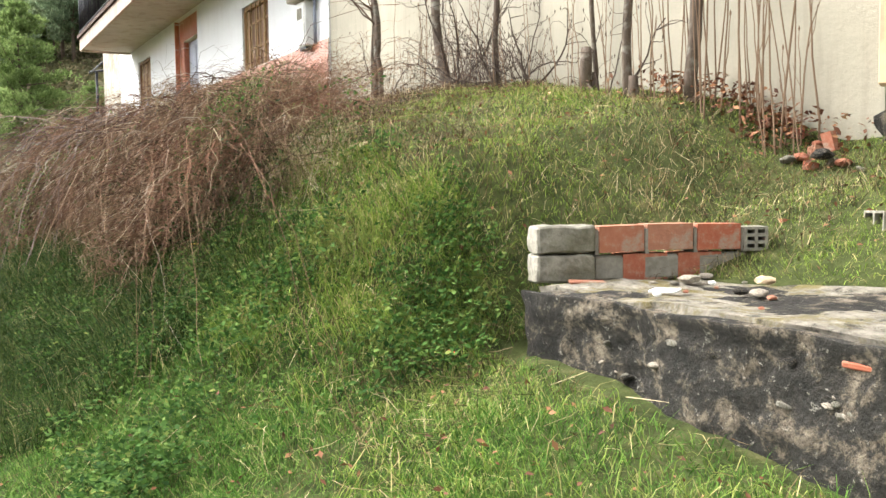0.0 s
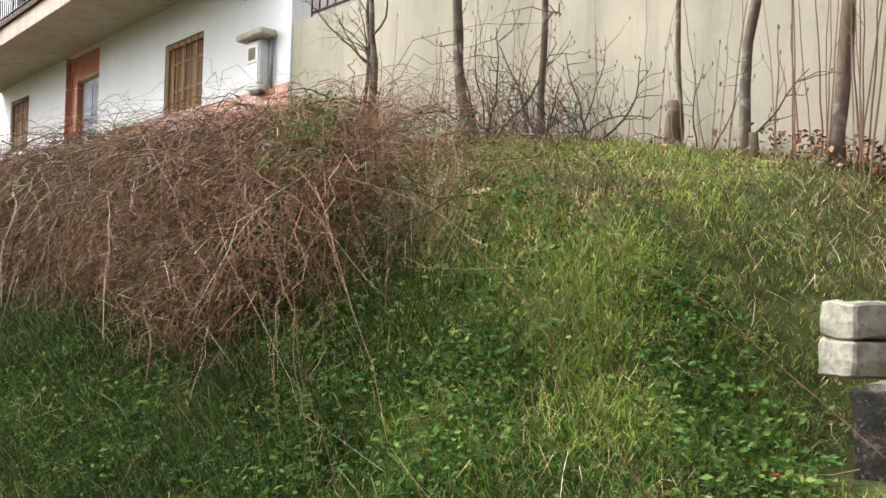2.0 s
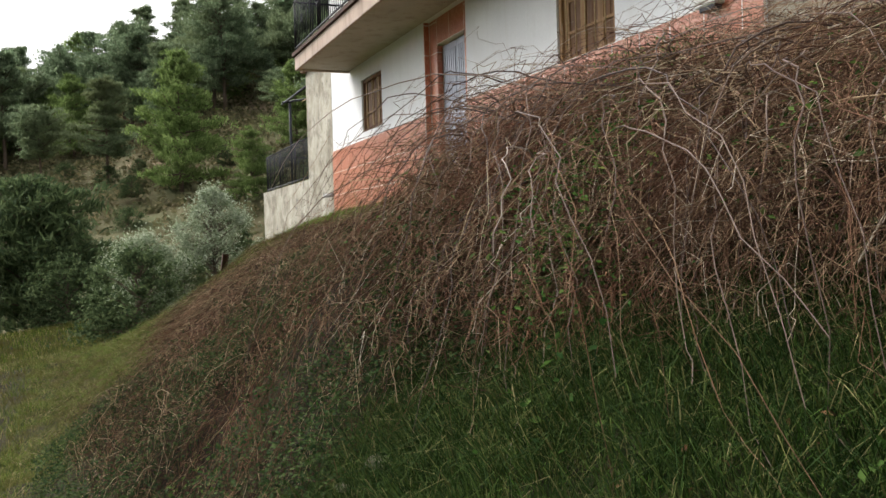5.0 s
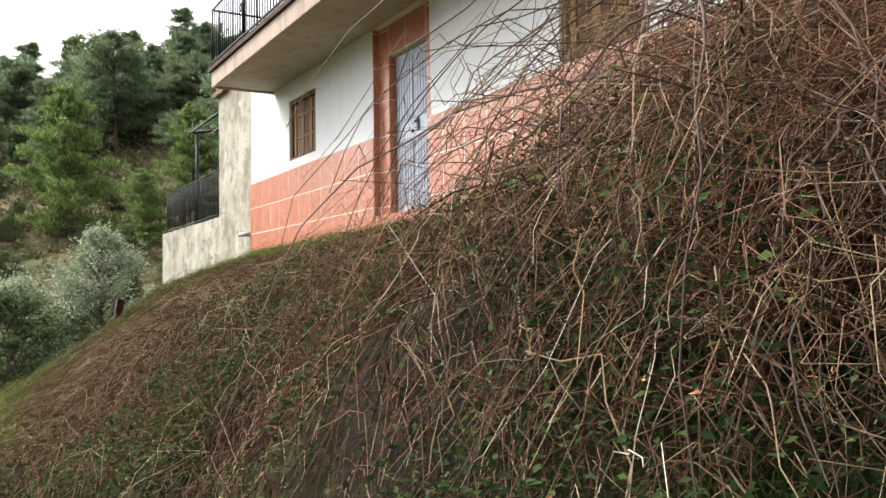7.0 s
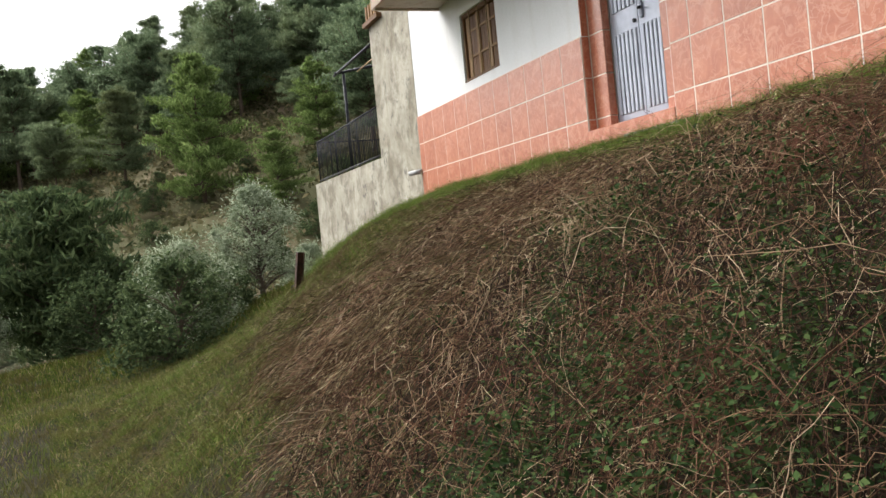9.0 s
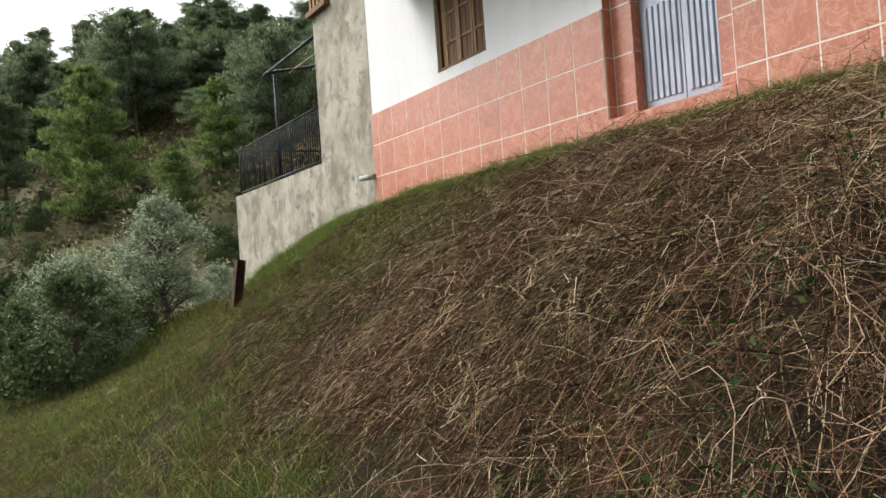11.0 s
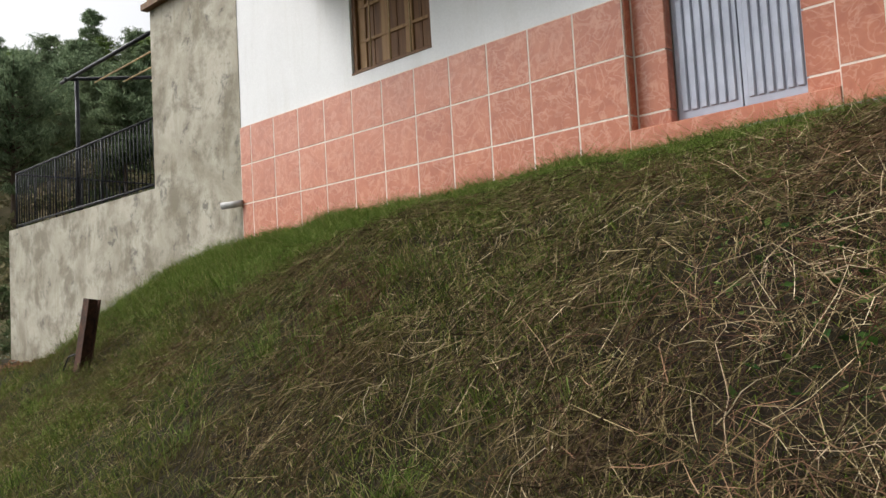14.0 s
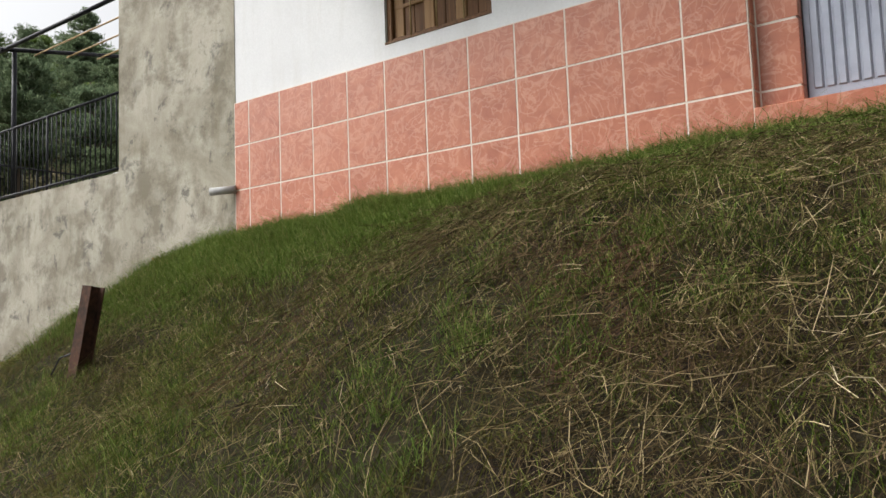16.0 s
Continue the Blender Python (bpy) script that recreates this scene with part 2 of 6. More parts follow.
M = {
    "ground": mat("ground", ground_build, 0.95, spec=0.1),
    "white": mat("white_paint", plaster_build((0.80, 0.81, 0.82), (0.74, 0.75, 0.76), (0.70, 0.70, 0.69), 0.15), 0.8),
    "beige": mat("beige_render", plaster_build((0.37, 0.34, 0.265), (0.30, 0.278, 0.22), (0.215, 0.20, 0.16), 0.6), 0.9),
    "cement": mat("grey_cement", cement_build, 0.92),
    "soffit": mat("stained_concrete", plaster_build((0.50, 0.455, 0.38), (0.40, 0.35, 0.28), (0.27, 0.215, 0.16), 0.35), 0.9),
    "fascia": mat("pink_concrete", plaster_build((0.50, 0.40, 0.33), (0.40, 0.31, 0.25), (0.24, 0.18, 0.14), 0.4), 0.9),
    "tile": mat("marbled_terracotta_tile", tile_build, 0.28, spec=0.5),
    "grout": mat("pale_grout", simple((0.72, 0.62, 0.54), (0.82, 0.74, 0.66), 30), 0.9),
    "door": mat("grey_blue_metal_paint", simple((0.36, 0.39, 0.47), (0.44, 0.47, 0.55), 6, (0.31, 0.33, 0.40), 2.5, 0.08), 0.38, 0.25, 0.5),
    "groove": mat("dark_metal_and_groove_shade", simple((0.16, 0.17, 0.21), (0.22, 0.235, 0.28), 20), 0.5, 0.3),
    "wood": mat("brown_shutter_wood", wood_build((0.075, 0.034, 0.014), (0.20, 0.10, 0.04)), 0.65),
    "woodlight": mat("ochre_frame_wood", wood_build((0.19, 0.10, 0.038), (0.34, 0.20, 0.085)), 0.6),
    "iron": mat("black_iron", simple((0.012, 0.013, 0.016), (0.035, 0.036, 0.042), 25), 0.5, 0.6),
    "rust": mat("rusty_steel", simple((0.035, 0.018, 0.011), (0.10, 0.045, 0.025), 22, (0.02, 0.013, 0.01), 7, 0.5), 0.85, 0.2),
    "bargold": mat("weathered_bar", simple((0.30, 0.20, 0.09), (0.45, 0.33, 0.17), 18), 0.5, 0.3),
    "dark": mat("unlit_room_black", simple((0.012, 0.013, 0.016), (0.03, 0.031, 0.035), 3), 0.3),
    "plastic": mat("grey_plastic", simple((0.72, 0.72, 0.70), (0.80, 0.80, 0.78), 12, (0.62, 0.61, 0.58), 4, 0.08), 0.5),
    "pvc": mat("pvc", simple((0.32, 0.32, 0.32), (0.42, 0.42, 0.41), 15), 0.5),
    "concrete": mat("weathered_concrete", simple((0.13, 0.12, 0.095), (0.33, 0.31, 0.255), 26, (0.085, 0.08, 0.045), 6, 0.85), 0.92),
    "brick": mat("red_hollow_brick", brick_build, 0.9),
    "mortar": mat("mortar", simple((0.16, 0.145, 0.115), (0.28, 0.26, 0.21), 30), 0.95),
    "rubble": mat("blackened_rubble", rubble_build, 0.95),
    "slab": mat("mossy_concrete", slab_build, 0.95),
    "stone": mat("pale_stone", simple((0.22, 0.19, 0.15), (0.38, 0.335, 0.27), 14, (0.13, 0.115, 0.085), 6, 0.5), 0.9),
    "ochre": mat("ochre_stone", simple((0.40, 0.29, 0.17), (0.50, 0.38, 0.24), 9, (0.28, 0.22, 0.15), 4, 0.4), 0.9),
    "roof": mat("clay_roof_tile", simple((0.30, 0.12, 0.06), (0.45, 0.22, 0.12), 9, (0.20, 0.14, 0.09), 2), 0.9),
    "bark": mat("grey_bark", bark_build((0.055, 0.04, 0.029), (0.13, 0.10, 0.075), (0.21, 0.195, 0.16)), 0.92),
    "twig": mat("dark_twig", island([(0.0, (0.055, 0.034, 0.024)), (0.6, (0.12, 0.08, 0.055)), (1.0, (0.21, 0.165, 0.115))]), 0.85),
    "deadtwig": mat("dead_twig", island([(0.0, (0.035, 0.024, 0.018)), (0.7, (0.085, 0.06, 0.045)), (1.0, (0.15, 0.115, 0.085))]), 0.85),
    "stem": mat("brown_stem", island([(0.0, (0.11, 0.065, 0.038)), (1.0, (0.22, 0.15, 0.095))]), 0.8),
    "pinebark": mat("pine_bark", bark_build((0.06, 0.042, 0.03), (0.14, 0.10, 0.075), (0.12, 0.10, 0.08)), 0.95),
    # needle greens lightened and blued, so distance haze sits in the colour
    "pine": mat("hazy_pine_needles", island([(0.0, (0.0952, 0.14, 0.0786)), (0.5, (0.162, 0.218, 0.127)), (1.0, (0.246, 0.314, 0.187))], patch=(0.09, (0.157, 0.185, 0.0907), 0.45, 0.7), thin=0.5), 0.85, spec=0.08),
    "pinelight": mat("young_pine_needles", island([(0.0, (0.10, 0.15, 0.045)), (0.5, (0.17, 0.24, 0.08)), (1.0, (0.25, 0.33, 0.12))], thin=0.45), 0.85, spec=0.08),
    "olive": mat("olive_leaves", island([(0.0, (0.14, 0.18, 0.10)), (0.5, (0.28, 0.335, 0.22)), (1.0, (0.50, 0.55, 0.42))], thin=0.4), 0.85, spec=0.08),
    "bush": mat("evergreen_leaves", island([(0.0, (0.0435, 0.0696, 0.0319)), (0.6, (0.087, 0.123, 0.0522)), (1.0, (0.145, 0.189, 0.087))], thin=0.3), 0.85, spec=0.08),
    "scrub": mat("dry_scrub", island([(0.0, (0.07, 0.08, 0.036)), (0.5, (0.14, 0.135, 0.07)), (1.0, (0.24, 0.20, 0.115))], thin=0.3), 0.85, spec=0.08),
    "grass": mat("green_grass", island([(0.0, (0.022, 0.038, 0.008)), (0.35, (0.066, 0.104, 0.015)), (0.68, (0.14, 0.190, 0.028)), (0.84, (0.22, 0.195, 0.065)), (0.95, (0.34, 0.27, 0.13)), (1.0, (0.52, 0.43, 0.25))], patch=(1.5, (0.10, 0.090, 0.026), 0.48, 0.64), thin=0.2), 0.85, spec=0.08),
    "lawn": mat("fresh_lawn_grass", island([(0.0, (0.0234, 0.065, 0.0117)), (0.45, (0.065, 0.146, 0.0221)), (0.80, (0.13, 0.234, 0.0442)), (0.95, (0.221, 0.247, 0.078)), (1.0, (0.468, 0.403, 0.195))], patch=(0.8, (0.078, 0.13, 0.0312), 0.5, 0.75), thin=0.22), 0.85, spec=0.08),
    "straw": mat("dry_grass", island([(0.0, (0.022, 0.014, 0.009)), (0.45, (0.075, 0.052, 0.028)), (0.7, (0.26, 0.19, 0.10)), (1.0, (0.62, 0.51, 0.32))], patch=(1.6, (0.085, 0.054, 0.03), 0.48, 0.62)), 0.85, spec=0.08),
    "cane": mat("bramble_cane", island([(0.0, (0.0391, 0.0214, 0.0152)), (0.40, (0.113, 0.0624, 0.039)), (0.70, (0.203, 0.128, 0.078)), (0.92, (0.312, 0.231, 0.147)), (1.0, (0.5, 0.444, 0.363))], patch=(1.4, (0.179, 0.0807, 0.0475), 0.48, 0.72)), 0.85, spec=0.08),
    "paleblade": mat("bleached_straw", island([(0.0, (0.30, 0.22, 0.12)), (0.6, (0.46, 0.37, 0.22)), (1.0, (0.62, 0.54, 0.38))]), 0.8),
    "palestalk": mat("dry_stalk", island([(0.0, (0.03, 0.0195, 0.012)), (0.6, (0.0825, 0.0555, 0.0315)), (0.85, (0.195, 0.143, 0.0788)), (1.0, (0.465, 0.398, 0.27))]), 0.85, spec=0.08),
    "lush": mat("lush_grass", island([(0.0, (0.0434, 0.0821, 0.0131)), (0.55, (0.117, 0.178, 0.0319)), (0.9, (0.2, 0.26, 0.0655)), (1.0, (0.347, 0.312, 0.14))], thin=0.22), 0.85, spec=0.08),
    "bankgrass": mat("mixed_bank_grass", island([(0.0, (0.062, 0.112, 0.018)), (0.45, (0.175, 0.265, 0.042)), (0.74, (0.30, 0.40, 0.08)), (0.86, (0.34, 0.30, 0.12)), (1.0, (0.56, 0.46, 0.24))], patch=(1.9, (0.20, 0.235, 0.065), 0.50, 0.72), thin=0.22), 0.85, spec=0.08),
    "cutcane": mat("cut_bramble_cane", island([(0.0, (0.013, 0.0075, 0.006)), (0.40, (0.045, 0.024, 0.016)), (0.68, (0.13, 0.067, 0.042)), (0.88, (0.31, 0.19, 0.115)), (1.0, (0.58, 0.45, 0.31))], patch=(1.3, (0.135, 0.058, 0.036), 0.52, 0.68)), 0.85, spec=0.08),
    "thickcane": mat("old_bramble_cane", island([(0.0, (0.0473, 0.0284, 0.0227)), (0.5, (0.101, 0.0662, 0.0514)), (0.85, (0.176, 0.125, 0.0983)), (1.0, (0.297, 0.236, 0.197))]), 0.7),
    # a longer, coarser grass whose dark green also carries shade below the bank
    "coarse": mat("shaded_coarse_grass", island([(0.0, (0.0112, 0.0256, 0.0064)), (0.5, (0.0304, 0.06, 0.012)), (0.85, (0.068, 0.1, 0.0224)), (0.95, (0.128, 0.12, 0.044)), (1.0, (0.288, 0.24, 0.12))], thin=0.2), 0.85, spec=0.08),
    "chip": mat("split_cane", island([(0.0, (0.0935, 0.0493, 0.0298)), (0.6, (0.23, 0.132, 0.0765)), (1.0, (0.425, 0.297, 0.187))]), 0.85, spec=0.08),
    "thatch": mat("dead_thatch", island([(0.0, (0.0187, 0.0127, 0.0068)), (0.4, (0.0595, 0.0442, 0.0187)), (0.7, (0.115, 0.0892, 0.0382)), (0.9, (0.221, 0.17, 0.085)), (1.0, (0.391, 0.315, 0.178))], patch=(1.1, (0.0892, 0.0493, 0.0272), 0.50, 0.68)), 0.85, spec=0.08),
    "deadleaf": mat("dead_leaf", island([(0.0, (0.0638, 0.0263, 0.015)), (0.6, (0.18, 0.075, 0.0375)), (1.0, (0.315, 0.158, 0.075))]), 0.85),
    "weed": mat("weed_leaves", island([(0.0, (0.022, 0.055, 0.014)), (0.6, (0.064, 0.132, 0.029)), (0.95, (0.13, 0.20, 0.05)), (1.0, (0.24, 0.26, 0.07))], thin=0.35), 0.85, spec=0.08),
    "cutstraw": mat("cut_straw", island([(0.0, (0.128, 0.0901, 0.0514)), (0.5, (0.292, 0.219, 0.12)), (1.0, (0.583, 0.488, 0.316))]), 0.85, spec=0.08),
    "bramble": mat("bramble_leaf", island([(0.0, (0.0144, 0.0288, 0.0096)), (0.6, (0.036, 0.0656, 0.0192)), (1.0, (0.08, 0.112, 0.036))], thin=0.2), 0.85, spec=0.08),
    "yellow": mat("yellow_petal", simple((0.65, 0.45, 0.02), (0.75, 0.55, 0.04), 20), 0.6),
    "red": mat("red_plastic_scrap", simple((0.55, 0.05, 0.03), (0.65, 0.08, 0.05), 20), 0.5),
    "whitestone": mat("white_ceramic", simple((0.70, 0.70, 0.68), (0.80, 0.80, 0.78), 20), 0.5),
}

# ---- mesh helpers ----
def part(name, bm, material, parent=None, label=""):
    me = bpy.data.meshes.new(name)
    bm.to_mesh(me)
    bm.free()
    me.materials.append(M[material])
    ob = new(name, me)
    if parent:
        ob.parent = parent
    return tagged(ob, label)


def mesh_np(name, verts, faces_list, material, parent=None, smooth=False):
    """A mesh from arrays: verts (n, 3) and a list of (m, k) index arrays."""
    me = bpy.data.meshes.new(name)
    verts = np.asarray(verts, dtype=np.float32)
    me.vertices.add(len(verts))
    me.vertices.foreach_set("co", verts.ravel())
    loops = np.concatenate([f.ravel() for f in faces_list]).astype(np.int32)
    sizes = np.concatenate([np.full(len(f), f.shape[1]) for f in faces_list]).astype(np.int32)
    starts = np.concatenate([[0], np.cumsum(sizes)[:-1]]).astype(np.int32)
    me.loops.add(len(loops))
    me.loops.foreach_set("vertex_index", loops)
    me.polygons.add(len(sizes))
    me.polygons.foreach_set("loop_start", starts)
    me.update(calc_edges=True)
    if smooth:
        me.polygons.foreach_set("use_smooth", np.ones(len(sizes), dtype=bool))
    me.materials.append(M[material])
    ob = new(name, me)
    if parent:
        ob.parent = parent
    return ob


def box(bm, x0, x1, y0, y1, z0, z1, bevel=0.0):
    r = bmesh.ops.create_cube(bm, size=1.0, matrix=Matrix.Translation(((x0 + x1) / 2, (y0 + y1) / 2, (z0 + z1) / 2)) @ Matrix.Diagonal((x1 - x0, y1 - y0, z1 - z0, 1)))
    if bevel:
        es = list({e for v in r["verts"] for e in v.link_edges})
        bmesh.ops.bevel(bm, geom=es, offset=bevel, segments=1, affect='EDGES')
    return bm


def box_part(name, dims, material, parent=None, label="", bevel=0.0):
    return part(name, box(bmesh.new(), *dims, bevel), material, parent, label)


def tube(bm, pts, radii, sides=8):
    """A swept tube through pts."""
    pts = [Vector(p) for p in pts]
    rings = []
    for i, p in enumerate(pts):
        d = (pts[min(i + 1, len(pts) - 1)] - pts[max(i - 1, 0)]).normalized()
        a = d.cross(Vector((0.3, 1, 0.1))).normalized()
        c = d.cross(a)
        r = radii[i] if hasattr(radii, "__len__") else radii
        rings.append([bm.verts.new(p + r * (math.cos(k * math.tau / sides) * a + math.sin(k * math.tau / sides) * c)) for k in range(sides)])
    for a, c in zip(rings, rings[1:]):
        for k in range(sides):
            f = bm.faces.new((a[k], a[(k + 1) % sides], c[(k + 1) % sides], c[k]))
            f.smooth = sides > 5
    bm.faces.new(rings[0][::-1])
    bm.faces.new(rings[-1])
    return bm


def thing(name, label, category, at=(0, 0, 0), group="", kind=""):
    ob = new(name)
    ob.location = at
    return tagged(ob, label, category, group, kind)


def rock(seed, size, squash=(1, 1, 0.6)):
    bm = bmesh.new()
    bmesh.ops.create_icosphere(bm, subdivisions=2, radius=1.0)
    for v in bm.verts:
        n = v.co.normalized()
        k = 1 + 0.35 * noise.noise(n * 1.3 + Vector((seed * 7.1, seed * 3.3, 0))) + 0.12 * noise.noise(n * 4 + Vector((seed, 0, 9)))
        v.co = Vector((n.x * squash[0], n.y * squash[1], n.z * squash[2])) * k * size
    return bm


# ---- the lie of the land ----
STATIONS = [-8.0, -4.0, -2.0, -1.3, -0.7, 0.0, 2.0, 5.0, 9.0, 12.0, 13.0, 14.5, 15.6, 16.5, 17.6, 18.5, 20.0, 24.0]
ACROSS = [-9.0, -6.5, -5.2, -4.4, -3.7, -3.1, -2.6, -1.8, -0.8, 0.2]
HEIGHTS = [
    [-4.2, -3.7, -3.5, -3.35, -3.2, -3.0, -2.8, -2.45, -2.0, -1.65],
    [-3.8, -3.45, -3.3, -3.15, -2.95, -2.75, -2.5, -2.1, -1.68, -1.52],
    [-3.6, -3.3, -3.1, -2.95, -2.75, -2.45, -2.2, -1.85, -1.52, -1.36],
    [-3.5, -3.2, -3.05, -2.85, -2.65, -2.35, -2.05, -1.62, -1.15, -0.80],
    [-3.45, -3.15, -3.0, -2.8, -2.58, -2.25, -1.9, -1.35, -0.72, -0.44],
    [-3.4, -3.1, -2.95, -2.75, -2.5, -2.15, -1.75, -1.15, -0.58, -0.32],
    [-2.95, -2.7, -2.6, -2.38, -2.12, -1.85, -1.56, -0.98, -0.48, -0.27],
    [-2.95, -2.75, -2.65, -2.18, -1.68, -1.28, -0.92, -0.66, -0.42, -0.24],
    [-3.0, -2.8, -2.62, -1.95, -1.40, -1.04, -0.84, -0.62, -0.38, -0.22],
    [-2.8, -2.6, -2.42, -1.92, -1.42, -1.02, -0.72, -0.46, -0.22, -0.08],
    [-2.85, -2.6, -2.4, -2.2, -1.02, -0.64, -0.50, -0.36, -0.14, 0.05],
    [-2.85, -2.6, -2.4, -2.05, -1.40, -0.93, -0.66, -0.36, -0.02, 0.20],
    [-2.75, -2.55, -2.36, -2.02, -1.42, -1.02, -0.68, -0.34, -0.04, 0.12],
    [-2.7, -2.5, -2.32, -2.06, -1.60, -1.24, -0.80, -0.36, -0.16, -0.06],
    [-2.5, -2.3, -2.2, -2.06, -1.76, -1.40, -1.02, -0.58, -0.36, -0.20],
    [-2.5, -2.3, -2.2, -2.05, -1.80, -1.60, -1.46, -1.35, -0.85, -0.46],
    [-2.5, -2.3, -2.2, -2.05, -1.85, -1.70, -1.58, -1.50, -1.06, -0.62],
    [-2.5, -2.3, -2.2, -2.05, -1.85, -1.70, -1.58, -1.50, -1.06, -0.70],
]
HT = np.array(HEIGHTS)


def smooth01(a):
    a = np.clip(a, 0, 1)
    return a * a * (3 - 2 * a)


def wob(x, y, s, seed=0.0):
    """Cheap smooth bumps, about -1 to 1."""
    return (np.sin(x * s * 1.0 + seed) * np.cos(y * s * 1.27 + seed * 1.7) + 0.6 * np.sin(x * s * 2.3 + y * s * 1.9 + seed * 3.1)
            + 0.4 * np.cos(x * s * 3.9 - y * s * 4.3 + seed * 0.7)) / 2.0


def far_height(x, y):
    """The valley floor and the wooded hill across it, terraced at its foot."""
    yaw = np.degrees(np.arctan2(12.0 - x, y + 5.0))
    d = np.hypot(x - 12.0, y + 5.0)
    crest = -0.9 + 118.0 * np.tan(np.radians(np.interp(yaw, [40, 62, 70, 78, 86, 94, 104, 125], [12.0, 13.4, 13.2, 12.0, 9.4, 6.8, 4.5, 3.0])))
    base = -2.3 - 2.2 * smooth01((-(x + 8)) / 13.0)
    f = np.clip((d - 38) / 80.0, 0, 1)
    q = f * 15
    terr = (np.floor(q) + smooth01((q - np.floor(q) - 0.55) / 0.45)) / 15
    k = smooth01((f - 0.35) / 0.25)
    f = terr * (1 - k) + f * k
    return base + (crest - base) * f - np.clip(-y - 9, 0, 60) * 0.05 * (1 - smooth01((d - 38) / 30)) + 0.35 * wob(x, y, 0.21, 1.0)


def land(x, y):
    """Height of the ground."""
    x, y = np.asarray(x, float), np.asarray(y, float)
    xc, yc = np.clip(x, STATIONS[0], STATIONS[-1]), np.clip(y, ACROSS[0], ACROSS[-1])
    i = np.clip(np.searchsorted(STATIONS, xc) - 1, 0, len(STATIONS) - 2)
    j = np.clip(np.searchsorted(ACROSS, yc) - 1, 0, len(ACROSS) - 2)
    sx, sy = np.array(STATIONS), np.array(ACROSS)
    u = smooth01((xc - sx[i]) / (sx[i + 1] - sx[i])) * 0.5 + 0.5 * (xc - sx[i]) / (sx[i + 1] - sx[i])
    w = (yc - sy[j]) / (sy[j + 1] - sy[j])
    near = (HT[i, j] * (1 - u) + HT[i + 1, j] * u) * (1 - w) + (HT[i, j + 1] * (1 - u) + HT[i + 1, j + 1] * u) * w
    near = near - np.clip(-9.0 - y, 0, 40) * 0.04
    k = smooth01((-9.0 - x) / 8.0)
    rough = 0.035 * wob(x, y, 2.1, 4.0) + 0.018 * wob(x, y, 6.5, 2.0)
    return near * (1 - k) + far_height(x, y) * k + rough


def axis_values(lo, hi, fine_lo, fine_hi, step, grow=1.14):
    mid = list(np.arange(fine_lo, fine_hi + 1e-6, step))
    out, s, v = [], step, fine_hi
    while v < hi:
        s *= grow
        v += s
        out.append(v)
    low, s, v = [], step, fine_lo
    while v > lo:
        s *= grow
        v -= s
        low.append(v)
    return np.array(low[::-1] + mid + out)


def grid_sheet(name, xs, ys, height, material):
    gx, gy = np.meshgrid(xs, ys, indexing='ij')
    gz = height(gx, gy)
    v = np.stack([gx.ravel(), gy.ravel(), gz.ravel()], 1)
    nx, ny = len(xs), len(ys)
    a = (np.arange(nx - 1)[:, None] * ny + np.arange(ny - 1)[None, :]).ravel()
    f = np.stack([a, a + ny, a + ny + 1, a + 1], 1)
    return mesh_np(name, v, [f], material, smooth=True)


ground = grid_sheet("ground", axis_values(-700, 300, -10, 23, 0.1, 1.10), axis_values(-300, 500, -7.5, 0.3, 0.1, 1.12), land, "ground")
tagged(ground, "grassy earth bank falling from the house to a valley", "ground", kind="structure")

# ---- the house ----
T = 0.45                      # tile pitch
DADO = 2.27 * T               # top of the tiled dado above the threshold
X_L, X_R = -0.22, 11.94       # ends of the facade
SOFFIT = 2.42
W1, W2 = (1.81, 2.94, 1.16, 2.11), (8.84, 9.94, 1.00, 1.93)
D_L, D_R = 4.95, 6.46         # the stepped door recess

house = thing("house", "two-storey white house with a tiled dado and balcony", "house", (0, 0, 0))


def wall_with_holes(name, x0, x1, z0, z1, holes, y0, y1, material, parent, label=""):
    """A wall slab cut by rectangular openings (x0, x1, z0, z1), made of butted blocks."""
    bm = bmesh.new()
    xs = sorted({x0, x1, *[h[0] for h in holes], *[h[1] for h in holes]})
    for a, b in zip(xs, xs[1:]):
        cuts = sorted([(h[2], h[3]) for h in holes if h[0] <= a and h[1] >= b])
        z = z0
        for c0, c1 in cuts + [(z1, z1)]:
            if c0 > z:
                box(bm, a, b, y0, y1, z, c0)
            z = c1
    bmesh.ops.remove_doubles(bm, verts=bm.verts, dist=0.0005)
    return part(name, bm, material, parent, label)


UPW = [(2.0, 3.1, 2.75, 4.95), (5.0, 6.2, 2.75, 4.95), (8.6, 9.9, 3.5, 4.8)]
wall_with_holes("wall", X_L, X_R, -1.2, 7.0, [W1, W2, (D_L, D_R, -0.02, SOFFIT)] + UPW, 0.006, 0.30, "white", house)
box_part("side_wall", (X_R - 0.30, X_R, 0.30, 8.0, -1.2, 7.0), "white", house)
box_part("side_wall", (X_L, X_L + 0.30, 0.30, 8.0, -1.2, 7.0), "white", house)
box_part("back_wall", (X_L, X_R, 8.0, 8.3, -1.2, 7.0), "white", house)
box_part("upper_floor", (X_L + 0.3, X_R - 0.3, 0.3, 8.0, 2.45, 2.65), "concrete", house)
roof = part("roof", box(box(bmesh.new(), X_L - 0.5, X_R + 0.4, -0.6, 8.8, 7.0, 7.15), X_L - 0.3, X_R + 0.2, 2.5, 5.8, 7.15, 8.0, 0.6), "roof", house)
pink = box_part("upper_dado", (X_L, X_R, -0.004, 0.006, 2.74, 3.45), "fascia", house, "faded pink painted band")
